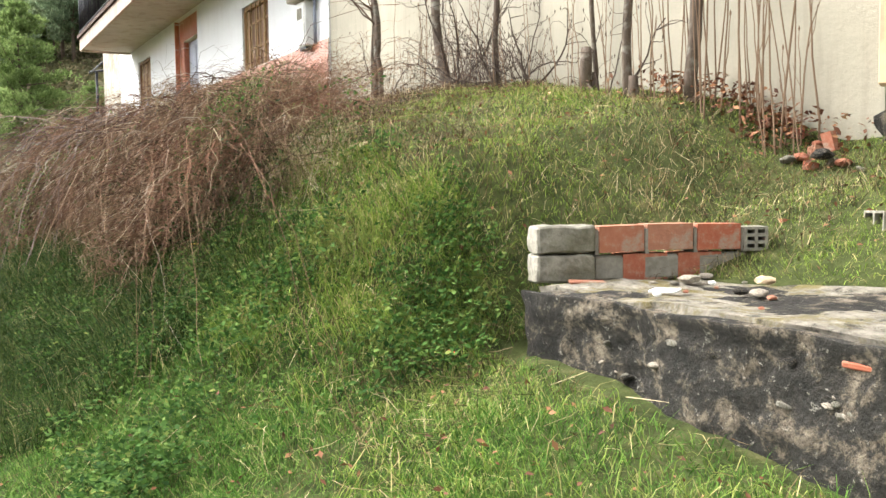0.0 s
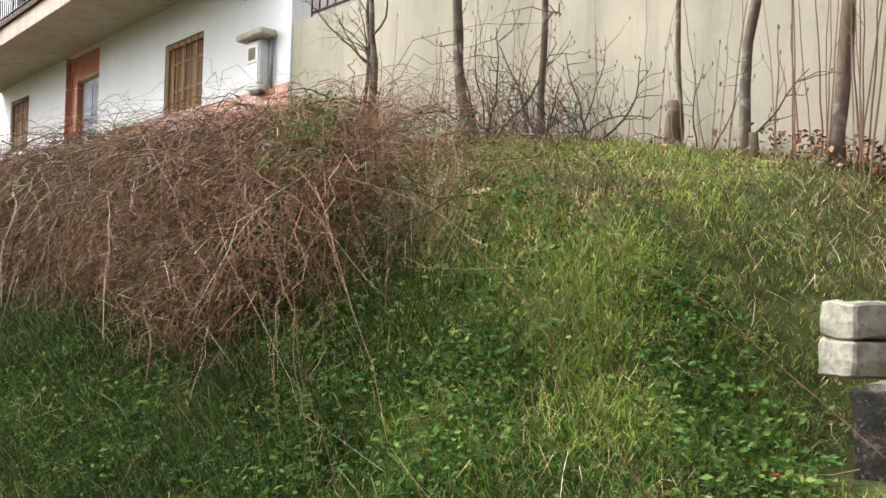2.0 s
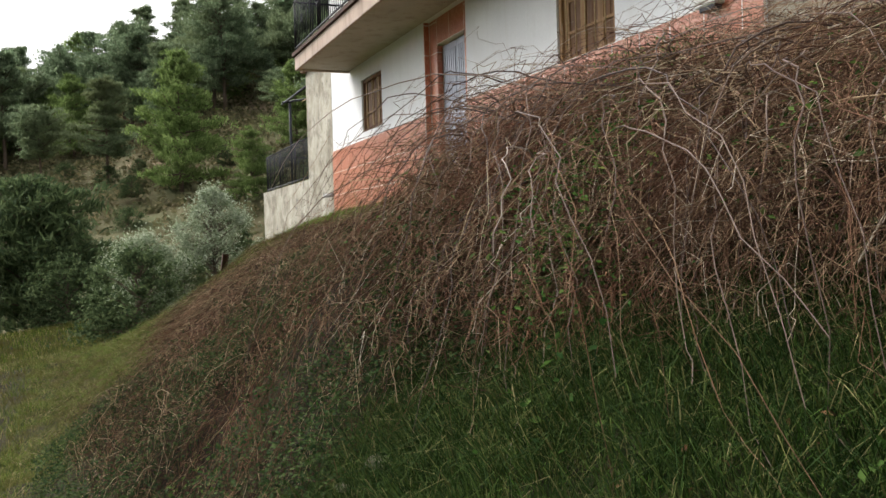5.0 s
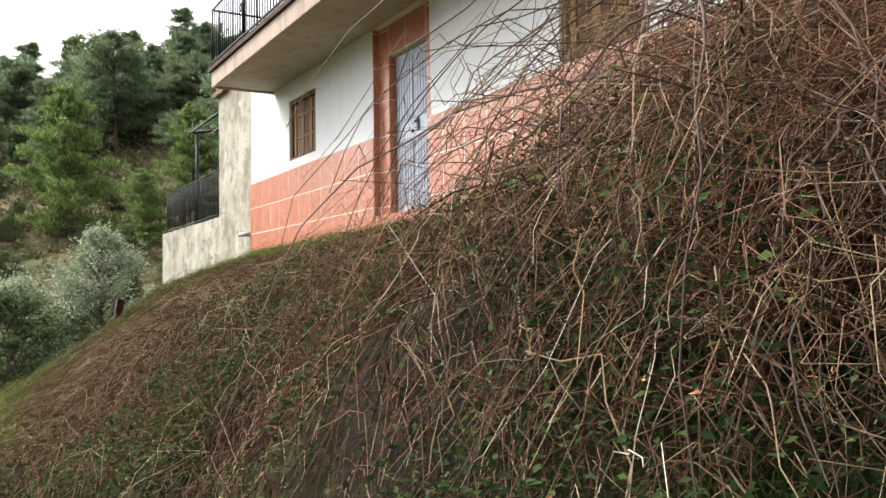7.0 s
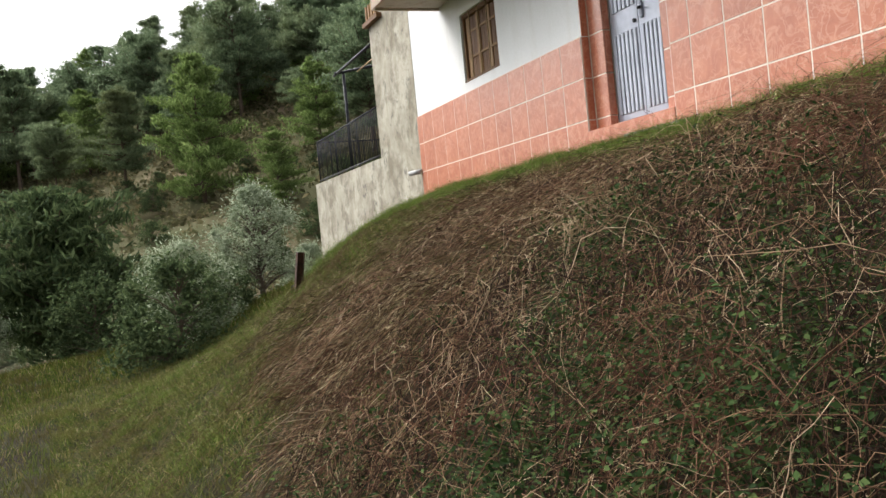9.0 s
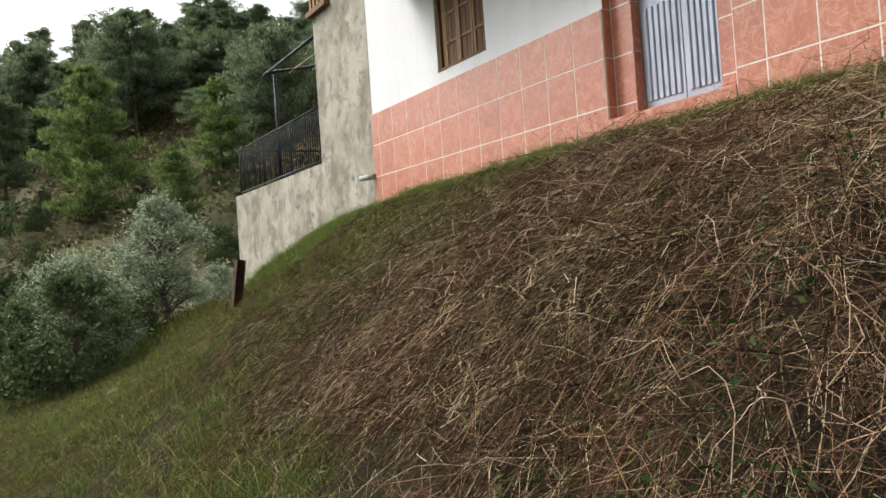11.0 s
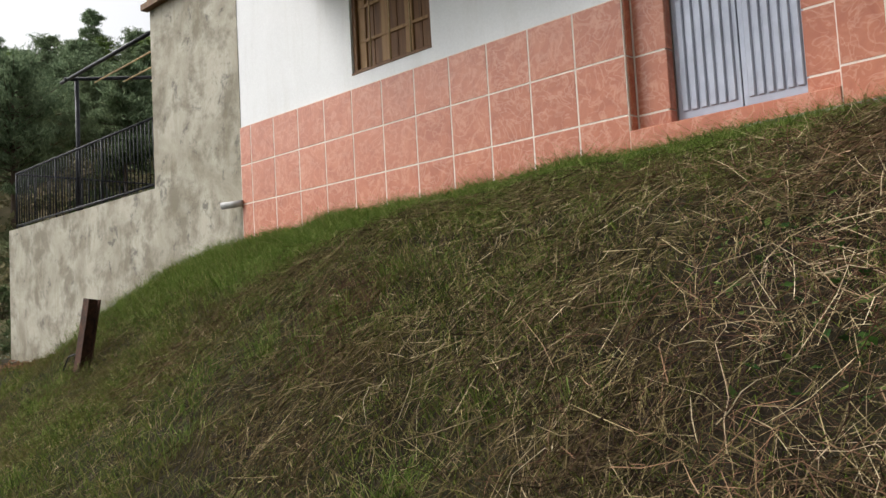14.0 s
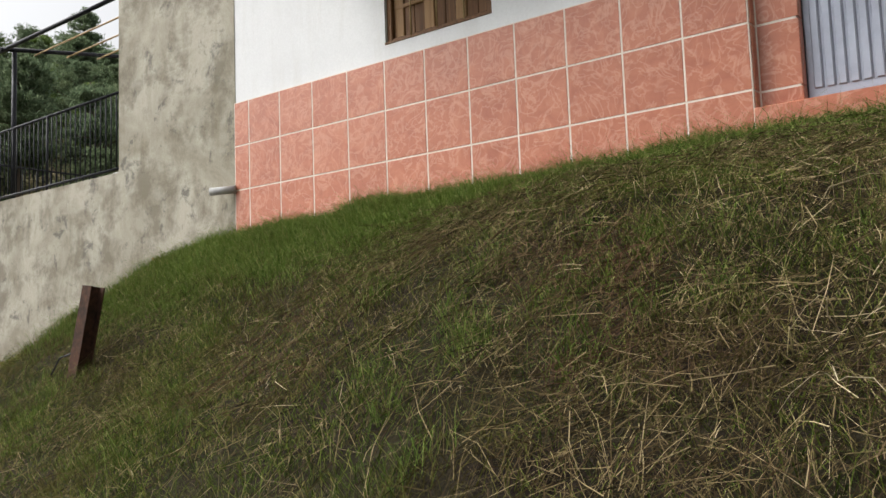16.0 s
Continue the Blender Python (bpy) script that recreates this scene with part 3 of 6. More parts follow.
# near-black panels fill the openings, painted as the unlit rooms behind
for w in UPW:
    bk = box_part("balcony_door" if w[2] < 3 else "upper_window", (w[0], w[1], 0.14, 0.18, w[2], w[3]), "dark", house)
    for a in (w[0], (w[0] + w[1]) / 2 - 0.03, w[1] - 0.06):
        box_part("frame", (a, a + 0.06, 0.10, 0.14, w[2], w[3]), "wood", bk)
    box_part("frame", (w[0] + 0.06, w[1] - 0.06, 0.10, 0.14, w[3] - 0.07, w[3]), "wood", bk)

# grey cement pier at the far end, flush with the facade
wall_with_holes("pier", -2.30, X_L, -2.2, 3.4, [], 0.0, 0.30, "cement", house, "grey cement-rendered end pier")
box_part("corbel", (-2.36, -1.5, -0.10, 0.0, 3.02, 3.10), "wood", house)
bm = bmesh.new()
for i in range(4):
    box(bm, -2.25 + i * 0.16, -2.18 + i * 0.16, -0.06, 0.0, 3.10, 3.38)
part("vent_slat", bm, "woodlight", house)


def window(W, parent, bars, planks):
    x0, x1, z0, z1 = W
    win = new("window")
    win.parent = parent
    tagged(win, "brown wooden shuttered window behind thin bars")
    for nm, d in (("frame", (x0 + 0.002, x0 + 0.06, 0.03, 0.11, z0 + 0.002, z1 - 0.002)), ("frame", (x1 - 0.06, x1 - 0.002, 0.03, 0.11, z0 + 0.002, z1 - 0.002)),
                  ("frame", (x0 + 0.062, x1 - 0.062, 0.03, 0.11, z1 - 0.065, z1 - 0.002)), ("frame", (x0 + 0.062, x1 - 0.062, 0.03, 0.11, z0 + 0.002, z0 + 0.05))):
        box_part(nm, d, "woodlight" if bars > 3 else "wood", win, bevel=0.006)
    w = (x1 - x0 - 0.124) / planks
    for i in range(planks):
        deep = 0.075 if i % 3 else 0.062
        box_part("shutter_plank", (x0 + 0.062 + i * w + 0.003, x0 + 0.062 + (i + 1) * w - 0.003, deep, deep + 0.03, z0 + 0.05, z1 - 0.065), "wood" if i % 3 else "woodlight", win, bevel=0.004)
    for k in (0.33, 0.70):
        box_part("rail", (x0 + 0.065, x1 - 0.065, 0.058, 0.078, z0 + (z1 - z0) * k, z0 + (z1 - z0) * k + 0.035), "woodlight", win, bevel=0.004)
    # near-black sheet painted as the darkness behind the planks
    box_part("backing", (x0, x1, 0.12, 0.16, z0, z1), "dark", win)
    for i in range(bars):
        bx = x0 + (x1 - x0) * (i + 1) / (bars + 1)
        part("bar", tube(bmesh.new(), [(bx, 0.02, z0 + 0.004), (bx, 0.02, z1 - 0.004)], 0.008, 6), "bargold", win)
    box_part("sill", (x0, x1, 0.0, 0.03, z0 + 0.002, z0 + 0.022), "wood", win)
    return win


window(W1, house, 3, 9)
window(W2, house, 5, 9)

# door: two ribbed metal leaves in a stepped, tiled recess
Y1, Y2 = 0.10, 0.19           # planes of the pilaster and of the leaves
DL0, DR0, DTOP = 5.24, 6.21, 2.02
door = new("door")
door.parent = house
tagged(door, "closed double door of grey-blue ribbed sheet metal")
box_part("backing", (DL0 - 0.02, DR0 + 0.02, Y2 + 0.05, Y2 + 0.08, 0.0, DTOP), "groove", door)
mid = 5.74
for a, b in ((DL0, mid - 0.004), (mid + 0.004, DR0)):
    lf = box_part("leaf", (a, b, Y2, Y2 + 0.04, 0.02, DTOP - 0.01), "door", door, bevel=0.004)
    for z0, z1 in ((0.10, 0.93), (1.16, 1.92)):
        n = 6
        w = (b - a - 0.06) / n
        for i in range(n):
            x = a + 0.03 + i * w
            box_part("rib", (x + 0.010, x + w - 0.010, Y2 - 0.014, Y2 - 0.001, z0, z1), "door", lf, bevel=0.006)
            # dark strip laid on the leaf, painted as the groove's shade
            box_part("rib_shadow_gap", (x + w - 0.008, x + w - 0.002, Y2 - 0.004, Y2 - 0.0005, z0, z1), "groove", lf)
hb = part("handle_plate", box(bmesh.new(), mid + 0.05, mid + 0.10, Y2 - 0.02, Y2 - 0.001, 0.99, 1.15, 0.006), "groove", door)
part("knob", tube(bmesh.new(), [(mid + 0.075, Y2 - 0.02, 1.09), (mid + 0.075, Y2 - 0.05, 1.09), (mid + 0.13, Y2 - 0.06, 1.085)], 0.012, 8), "iron", hb)
part("lock", tube(bmesh.new(), [(mid - 0.06, Y2 - 0.001, 1.0), (mid - 0.06, Y2 - 0.016, 1.0)], 0.022, 10), "iron", door)
box_part("threshold", (D_L, D_R, -0.022, 0.30, -0.16, -0.001), "tile", house, "terracotta tiled door sill", 0.006)
st = thing("step", "worn concrete doorstep sunk in the grass", "step")
box_part("tread", (5.9, 6.95, -0.24, -0.02, -0.40, -0.165), "concrete", st, bevel=0.02)

# tiled dado: a grout bed with single tiles proud of it
dado = new("dado")
dado.parent = house
tagged(dado, "marbled terracotta tiles with pale grout")
box_part("grout_bed", (X_L, D_L, -0.0115, 0.005, -0.9, DADO), "grout", dado)
box_part("grout_bed", (D_R, X_R, -0.0115, 0.005, -0.9, DADO), "grout", dado)
TILE_MESH = {}


def tile(x0, x1, z0, z1, y, parent, turn=0):
    """One tile; turn 1 faces +x (a reveal), with x0, x1 as depths."""
    g = 0.013
    w, h = round(x1 - x0 - g, 3), round(z1 - z0 - g, 3)
    if w < 0.02 or h < 0.02:
        return
    if (w, h) not in TILE_MESH:
        bm = box(bmesh.new(), -w / 2, w / 2, -0.010, 0.0, -h / 2, h / 2)
        bmesh.ops.bevel(bm, geom=[e for e in bm.edges if all(v.co.y < -0.005 for v in e.verts)], offset=0.003, segments=1, affect='EDGES')
        me = bpy.data.meshes.new("tile")
        bm.to_mesh(me)
        bm.free()
        me.materials.append(M["tile"])
        TILE_MESH[(w, h)] = me
    ob = new("tile", TILE_MESH[(w, h)])
    ob.parent = parent
    if turn:
        ob.matrix_basis = pose(y, (x0 + x1) / 2, (z0 + z1) / 2, 0, 0, 90)
    else:
        ob.matrix_basis = pose((x0 + x1) / 2, y, (z0 + z1) / 2)


rows_z = [DADO - i * T for i in range(5)]
cols_l = [X_L] + [i * T for i in range(11)] + [D_L]
cols_r = [D_R] + [6.752 + i * T for i in range(12)] + [X_R]
for cols in (cols_l, cols_r):
    for a, b in zip(cols, cols[1:]):
        for z1, z0 in zip(rows_z, rows_z[1:]):
            tile(a, b, z0, z1, -0.004, dado)

# tiled surround of the door, two steps deep, up to the balcony
sur = new("door_surround")
sur.parent = house
tagged(sur, "dark terracotta tiled door surround in two steps")
zs = [0.0] + [DADO - 2 * T + i * T for i in range(6)]
zs = [z for z in zs if z < SOFFIT - 0.03] + [SOFFIT]
box_part("grout_bed", (D_L, DL0 - 0.02, Y1 - 0.004, 0.30, 0, SOFFIT), "grout", sur)
box_part("grout_bed", (DR0 + 0.02, D_R, Y1 - 0.004, 0.30, 0, SOFFIT), "grout", sur)
box_part("grout_bed", (DL0 - 0.02, DR0 + 0.02, Y1 - 0.004, 0.30, DTOP + 0.01, SOFFIT), "grout", sur)
for z0, z1 in zip(zs, zs[1:]):
    tile(D_L + 0.012, DL0, z0, z1, Y1 + 0.004, sur)
    tile(DR0, D_R, z0, z1, Y1 + 0.004, sur)
    tile(-0.002, Y1 - 0.006, z0, z1, D_L + 0.001, sur, 1)
    tile(Y1, Y2, z0, min(z1, DTOP), DL0 - 0.014, sur, 1)
for a, b in zip([DL0, 5.69, 6.21], [5.69, 6.21]):
    tile(a, b, DTOP + 0.01, SOFFIT, Y1 + 0.004, sur)

# balcony
B_L, B_R, B_F = 1.10, 11.2, -1.03
bal = new("balcony")
bal.parent = house
tagged(bal, "cantilevered concrete balcony with stained underside")
sl = part("slab", box(bmesh.new(), B_L + 0.03, B_R, B_F + 0.03, 0.0, 2.42, 2.60), "soffit", bal)
fs = part("edge_beam", box(bmesh.new(), B_L, B_R + 0.03, B_F - 0.02, B_F + 0.03, 2.38, 2.64, 0.01), "fascia", bal)
part("edge_beam", box(bmesh.new(), B_L, B_L + 0.03, B_F + 0.03, 0.0, 2.38, 2.64), "fascia", bal)
part("floor_tiles", box(bmesh.new(), B_L - 0.04, B_R + 0.05, B_F - 0.06, 0.0, 2.64, 2.71), "rust", bal)

railing = thing("balcony_railing", "black iron balcony railing with thin upright bars", "railing")
RB, RT = 2.80, 3.66


def rail_bar(name, p, q, r, parent, mat_name="iron"):
    return part(name, tube(bmesh.new(), [p, q], r, 6), mat_name, parent)


BAR_MESH = {}


def bar_copy(name, x, y, z0, z1, r, parent, mat_name="iron"):
    key = (round(z1 - z0, 3), r, mat_name)
    if key not in BAR_MESH:
        bm = tube(bmesh.new(), [(0, 0, 0), (0, 0, z1 - z0)], r, 6)
        me = bpy.data.meshes.new(name)
        bm.to_mesh(me)
        bm.free()
        me.materials.append(M[mat_name])
        BAR_MESH[key] = me
    ob = new(name, BAR_MESH[key])
    ob.location = (x, y, z0)
    ob.parent = parent
    return ob


for z in (RB, RT):
    rail_bar("rail", (B_L, B_F, z), (B_R, B_F, z), 0.018, railing)
    rail_bar("rail", (B_L, B_F, z), (B_L, 0, z), 0.018, railing)
n = int((B_R - B_L) / 0.115)
for i in range(n + 1):
    bar_copy("bar", B_L + i * (B_R - B_L) / n, B_F, 2.71 if i % 10 == 0 else RB, RT, 0.016 if i % 10 == 0 else 0.009, railing)
for i in range(1, 9):
    bar_copy("bar", B_L, B_F + i * 0.115, RB, RT, 0.009, railing)
for i in range(10):
    x = B_L + 0.55 + i * 1.06
    bm = bmesh.new()
    for k in range(4):
        c = Vector((x + 0.035 * math.cos(k * 1.571 + 0.785), B_F, 3.24 + 0.05 * math.sin(k * 1.571 + 0.785)))
        tube(bm, [c + Vector((0.028 * math.cos(a), 0, 0.034 * math.sin(a))) for a in [j * math.tau / 8 for j in range(9)]], 0.006, 4)
    part("scroll", bm, "iron", railing)

# flue and downpipe by the far upper corner
flue = thing("flue_pipe", "white horizontal flue pipe out of the upper wall", "pipe")
part("pipe", tube(bmesh.new(), [(1.3, -0.002, 5.85), (1.0, -0.4, 5.92), (-0.6, -1.2, 6.15)], 0.10, 12), "plastic", flue)
dp = thing("drain_pole", "dark upright pole at the balcony's end", "pole")
part("pole", tube(bmesh.new(), [(2.55, -0.95, 2.71), (2.55, -0.95, 7.0)], 0.03, 8), "iron", dp)

# meter box under its little hood
mb = thing("meter_box", "grey electric meter box under a small hood", "meter box")
body = part("body", box(bmesh.new(), 11.24, 11.51, -0.11, -0.002, 0.99, 1.52, 0.012), "plastic", mb)
part("hood", box(bmesh.new(), 11.14, 11.68, -0.20, -0.002, 1.525, 1.60, 0.015), "soffit", mb, "cement hood")
part("upper_door", box(bmesh.new(), 11.26, 11.49, -0.122, -0.111, 1.28, 1.48, 0.004), "plastic", body)
part("viewing_pane", box(bmesh.new(), 11.30, 11.44, -0.128, -0.123, 1.31, 1.44, 0.002), "concrete", body)
part("lower_door", box(bmesh.new(), 11.26, 11.49, -0.122, -0.111, 1.03, 1.26, 0.004), "plastic", body)
part("base", box(bmesh.new(), 11.30, 11.49, -0.10, -0.02, 0.95, 0.989, 0.004), "iron", mb, "dark base plate")
part("conduit", tube(bmesh.new(), [(11.62, -0.03, 1.0), (11.62, -0.03, 1.53)], 0.02, 8), "groove", mb)

# loose cable along the wall
cab = thing("wall_cable", "dark cable drooping along the white wall", "cable")
part("cable", tube(bmesh.new(), [(11.0, -0.03, 2.05), (11.02, -0.04, 2.2), (10.98, -0.05, 2.35), (11.3, -0.04, 2.5), (11.7, -0.04, 2.56), (11.97, -0.03, 2.62)], 0.018, 6), "iron", cab)

# ---- low retaining wall, terrace, railing and pergola past the house ----
LW0, LW1 = -7.58, -2.302
lw = box_part("retaining_wall", (LW0, LW1, 0.0, 0.25, -3.2, 0.61), "cement", None)
tagged(lw, "low cement-rendered retaining wall with damp streaks", "wall", kind="structure")
tr = box_part("terrace_floor", (LW0 + 0.0, LW1, 0.25, 6.0, 0.30, 0.58), "concrete", None)
tagged(tr, "grey concrete terrace floor behind the wall", "floor", kind="structure")
tw = box_part("terrace_end_wall", (LW0, LW0 + 0.25, 0.25, 6.0, -4.2, 0.298), "cement", None)
tagged(tw, "cement end wall under the terrace", "wall", kind="structure")
tf = thing("terrace_railing", "black iron terrace railing on the low wall", "railing")
for z in (0.70, 1.62):
    rail_bar("rail", (LW0 + 0.05, 0.12, z), (LW1, 0.12, z), 0.018, tf)
n = 46
for i in range(n):
    bar_copy("bar", LW0 + 0.05 + i * (LW1 - LW0 - 0.06) / n, 0.12, 0.61 if i % 15 == 0 else 0.70, 1.62, 0.018 if i % 15 == 0 else 0.009, tf)
for k in range(36):
    bar_copy("bar", LW0 + 0.05, 0.2 + k * 0.12, 0.70, 1.62, 0.009, tf)
rail_bar("rail", (LW0 + 0.05, 0.12, 1.62), (LW0 + 0.05, 4.5, 1.62), 0.018, tf)
rail_bar("rail", (LW0 + 0.05, 0.12, 0.70), (LW0 + 0.05, 4.5, 0.70), 0.018, tf)
pg = thing("pergola", "black iron pergola with bare cross wires", "pergola")
PX, PY, PZ = -5.5, 0.36, 2.86
part("post", tube(bmesh.new(), [(PX, PY, 0.58), (PX, PY, PZ)], 0.035, 8), "iron", pg)
part("post", tube(bmesh.new(), [(PX, PY + 3.2, 0.58), (PX, PY + 3.2, PZ + 0.6)], 0.035, 8), "iron", pg)
part("beam", tube(bmesh.new(), [(PX - 0.25, PY - 0.15, PZ), (-2.31, PY - 0.15, PZ + 0.02)], 0.03, 8), "iron", pg)
part("beam", tube(bmesh.new(), [(PX, PY - 0.2, PZ), (PX, PY + 3.4, PZ + 0.65)], 0.03, 8), "iron", pg)
for i in range(6):
    part("cross_wire", tube(bmesh.new(), [(PX - 0.1, PY + 0.35 + i * 0.5, PZ + 0.06 + i * 0.09), (-2.31, PY + 0.35 + i * 0.5, PZ + 0.10 + i * 0.09)], 0.014, 6), "bargold", pg)
cb = thing("clothes_basket", "pale bundle on the terrace behind the railing", "bundle", (-3.0, 0.45, 0.58))
part("bundle", rock(3, 0.16), "whitestone", cb).location = (0, 0, 0.09)

dr = thing("drain_pipe", "short grey plastic drain pipe out of the wall", "pipe")
part("pipe", tube(bmesh.new(), [(-0.20, -0.02, 0.135), (-0.44, -0.15, 0.125)], 0.04, 12), "pvc", dr)

post = thing("rusty_post", "dark rusty steel post leaning in the grass", "post", (1.27, -2.56, -1.64))
bm = bmesh.new()
for d in ((-0.055, 0.055, -0.05, -0.04), (-0.055, 0.055, 0.04, 0.05), (-0.006, 0.006, -0.04, 0.04)):
    box(bm, d[0], d[1], d[2], d[3], 0, 0.66)
post.rotation_euler = Vector((0, 0, 1)).rotation_difference(Vector((0.09, 0.13, 1)).normalized()).to_euler()
part("beam", bm, "rust", post)
part("wire", tube(bmesh.new(), [(-0.05, -0.02, 0.22), (-0.16, -0.06, 0.17), (-0.25, -0.05, 0.05)], 0.006, 5), "iron", post)

# ---- beige boundary wall ----
BW1, BTOP = 18.63, 1.61
bw = wall_with_holes("boundary_wall", X_R + 0.002, BW1, -1.2, BTOP, [], 0.02, 0.32, "beige", None)
tagged(bw, "tall beige rendered boundary wall with worn foot", "wall", kind="structure")
terr = box_part("upper_terrace", (X_R, 30, 0.32, 9, -1.2, 1.3), "concrete", None)
tagged(terr, "raised terrace fill behind the boundary wall", "terrace", kind="structure")
br = thing("wall_fence", "rusty iron fence on top of the beige wall", "fence")
for z in (1.72, 2.55):
    rail_bar("rail", (X_R + 0.15, 0.15, z), (BW1, 0.15, z), 0.016, br, "rust")
n = 46
for i in range(n + 1):
    bar_copy("bar", X_R + 0.15 + i * (BW1 - X_R - 0.2) / n, 0.15, BTOP if i % 12 == 0 else 1.72, 2.62, 0.010, br, "rust")
# ochre dressed pier on a rough footing at its end
sp = thing("stone_pier", "ochre dressed-stone pier on a dark rough footing", "pier", (BW1 + 0.03, 0, 0))
for i in range(4):
    part("ashlar", box(bmesh.new(), 0.0, 0.34, -0.10, 0.30, -0.30 + i * 0.46, 0.152 + i * 0.46, 0.015), "ochre", sp)
for i in range(6):
    b = rock(60 + i, 0.15, (1.3, 1.0, 0.8))
    part("footing_stone", b, "rubble", sp).location = (0.08 + 0.16 * (i % 2), 0.0 + 0.02 * i, -0.85 + 0.13 * (i // 2) + 0.1)
# ochre stone return beyond it
ow = box_part("stone_return", (BW1, 24.0, 0.75, 1.10, 0.12, 3.0), "ochre", None)
tagged(ow, "ochre dressed-stone wall beyond the beige wall", "wall", kind="structure")
ow2 = box_part("stone_footing", (BW1, 24.0, 0.85, 1.10, -1.4, 0.12), "rubble", None)
tagged(ow2, "dark rough stone footing of the ochre wall", "wall", kind="structure")

# ---- concrete slab on its rubble wall ----
A0, A1, A2, A3 = Vector((18.49, -2.07, 0)), Vector((23.0, -2.25, 0)), Vector((23.0, -0.35, 0)), Vector((18.80, -1.15, 0))
SLAB = -1.145


def prism(bm, pts, z0, z1, seed=0, rough=0.0, cuts=0):
    lo = [bm.verts.new((p.x, p.y, z0)) for p in pts]
    hi = [bm.verts.new((p.x, p.y, z1)) for p in pts]
    n = len(pts)
    bm.faces.new(hi)
    bm.faces.new(lo[::-1])
    for i in range(n):
        bm.faces.new((lo[i], lo[(i + 1) % n], hi[(i + 1) % n], hi[i]))
    if cuts:
        bmesh.ops.subdivide_edges(bm, edges=bm.edges[:], cuts=cuts, use_grid_fill=True)
        for v in bm.verts:
            q = v.co * 3.1 + Vector((seed, 0, 0))
            w = v.co * 15 + Vector((0, seed, 0))
            v.co += rough * Vector((noise.noise(q), noise.noise(q + Vector((9, 0, 0))) + 0.45 * noise.noise(w), 0.5 * noise.noise(q + Vector((0, 9, 0))) + 0.22 * noise.noise(w + Vector((5, 0, 0)))))
    return bm


sw = part("slab_wall", prism(bmesh.new(), [A0, A1, A2, A3], -1.95, SLAB - 0.012, 2, 0.05, 70), "rubble", None)
sw.data.polygons.foreach_set("use_smooth", [True] * len(sw.data.polygons))
tagged(sw, "blackened rubble wall under the broken concrete slab", "wall", kind="structure")
sb = part("concrete_slab", prism(bmesh.new(), [A0 + Vector((0.05, 0.05, 0)), A1 + Vector((0, 0.05, 0)), A2, A3], SLAB - 0.030, SLAB, 5, 0.05, 50), "slab", None)
tagged(sb, "broken mossy concrete slab with lichen stains", "slab", kind="structure")

rng = np.random.default_rng(5)
ST_MESH = {}


def stone_mesh(k, mat_name):
    key = (k, mat_name)
    if key not in ST_MESH:
        bm = rock(k + 1, 1.0, (1, 0.8, 0.45))
        me = bpy.data.meshes.new("stone")
        bm.to_mesh(me)
        bm.free()
        me.materials.append(M[mat_name])
        ST_MESH[key] = me
    return ST_MESH[key]


for i in range(150):
    x = rng.uniform(18.5, 21.8)
    z = rng.uniform(-1.60, SLAB - 0.09)
    y = A0.y + (A1.y - A0.y) * (x - A0.x) / (A1.x - A0.x) + 0.018
    s = rng.uniform(0.008, 0.026)
    ob = new("stone", stone_mesh(int(rng.integers(5)), ["stone", "rubble", "concrete", "concrete"][int(rng.integers(4))]))
    ob.parent = sw
    ob.matrix_basis = pose(x, y, z, rng.uniform(0, 40), rng.uniform(-30, 30), rng.uniform(0, 360)) @ Matrix.Diagonal((s * 1.2, s, s, 1))
for i, (x, dz) in enumerate(((19.42, -0.07), (19.98, -0.09), (20.45, -0.11))):
    ob = part("tile_shard", box(bmesh.new(), -0.11, 0.11, -0.022, 0.06, -0.009, 0.009, 0.004), "brick", sw, "terracotta tile bedded in the edge")
    ob.matrix_basis = pose(x, -2.028 - 0.035 * (x - 18.37), SLAB + dz + 0.015, 4, 1.5, i * 2)


def hollow_brick(name, L, H, D, mat_name, cells):
    """A brick along x with hollow cells through its ends."""
    bm = bmesh.new()
    t = 0.012
    box(bm, -L / 2, L / 2, -D / 2, -D / 2 + t, 0, H)
    box(bm, -L / 2, L / 2, D / 2 - t, D / 2, 0, H)
    for i in range(cells + 1):
        z = i * (H - t) / cells
        box(bm, -L / 2, L / 2, -D / 2 + t, D / 2 - t, z, z + t)
    box(bm, -L / 2, L / 2, -t / 2, t / 2, t, H - t)
    me = bpy.data.meshes.new(name)
    bm.to_mesh(me)
    bm.free()
    me.materials.append(M[mat_name])
    return me


bwall = thing("brick_wall", "ruined low wall of concrete blocks and red hollow bricks", "wall", (18.42, -1.97, SLAB + 0.004))
ang = math.degrees(math.atan2(0.88, 0.30))
bwall.rotation_euler = (0, 0, radians(ang))
BR = hollow_brick("brick", 0.195, 0.105, 0.11, "brick", 3)


def put(me, name, parent, x, y, z, rx=0, ry=0, rz=0, label=""):
    ob = new(name, me)
    ob.parent = parent
    ob.matrix_basis = pose(x, y, z, rx, ry, rz)
    return tagged(ob, label)


for z, x0, w in ((0.0, 0.0, 0.24), (0.115, 0.0, 0.24)):
    b = box(bmesh.new(), -w / 2, w / 2, -0.07, 0.07, 0, 0.11, 0.008)
    bmesh.ops.subdivide_edges(b, edges=b.edges[:], cuts=3, use_grid_fill=True)
    for v in b.verts:
        v.co += 0.010 * noise.noise_vector(v.co * 18 + Vector((z * 40, 0, 0)))
    part("concrete_block", b, "concrete", bwall, "grey concrete block").location = (0.12, 0, z)
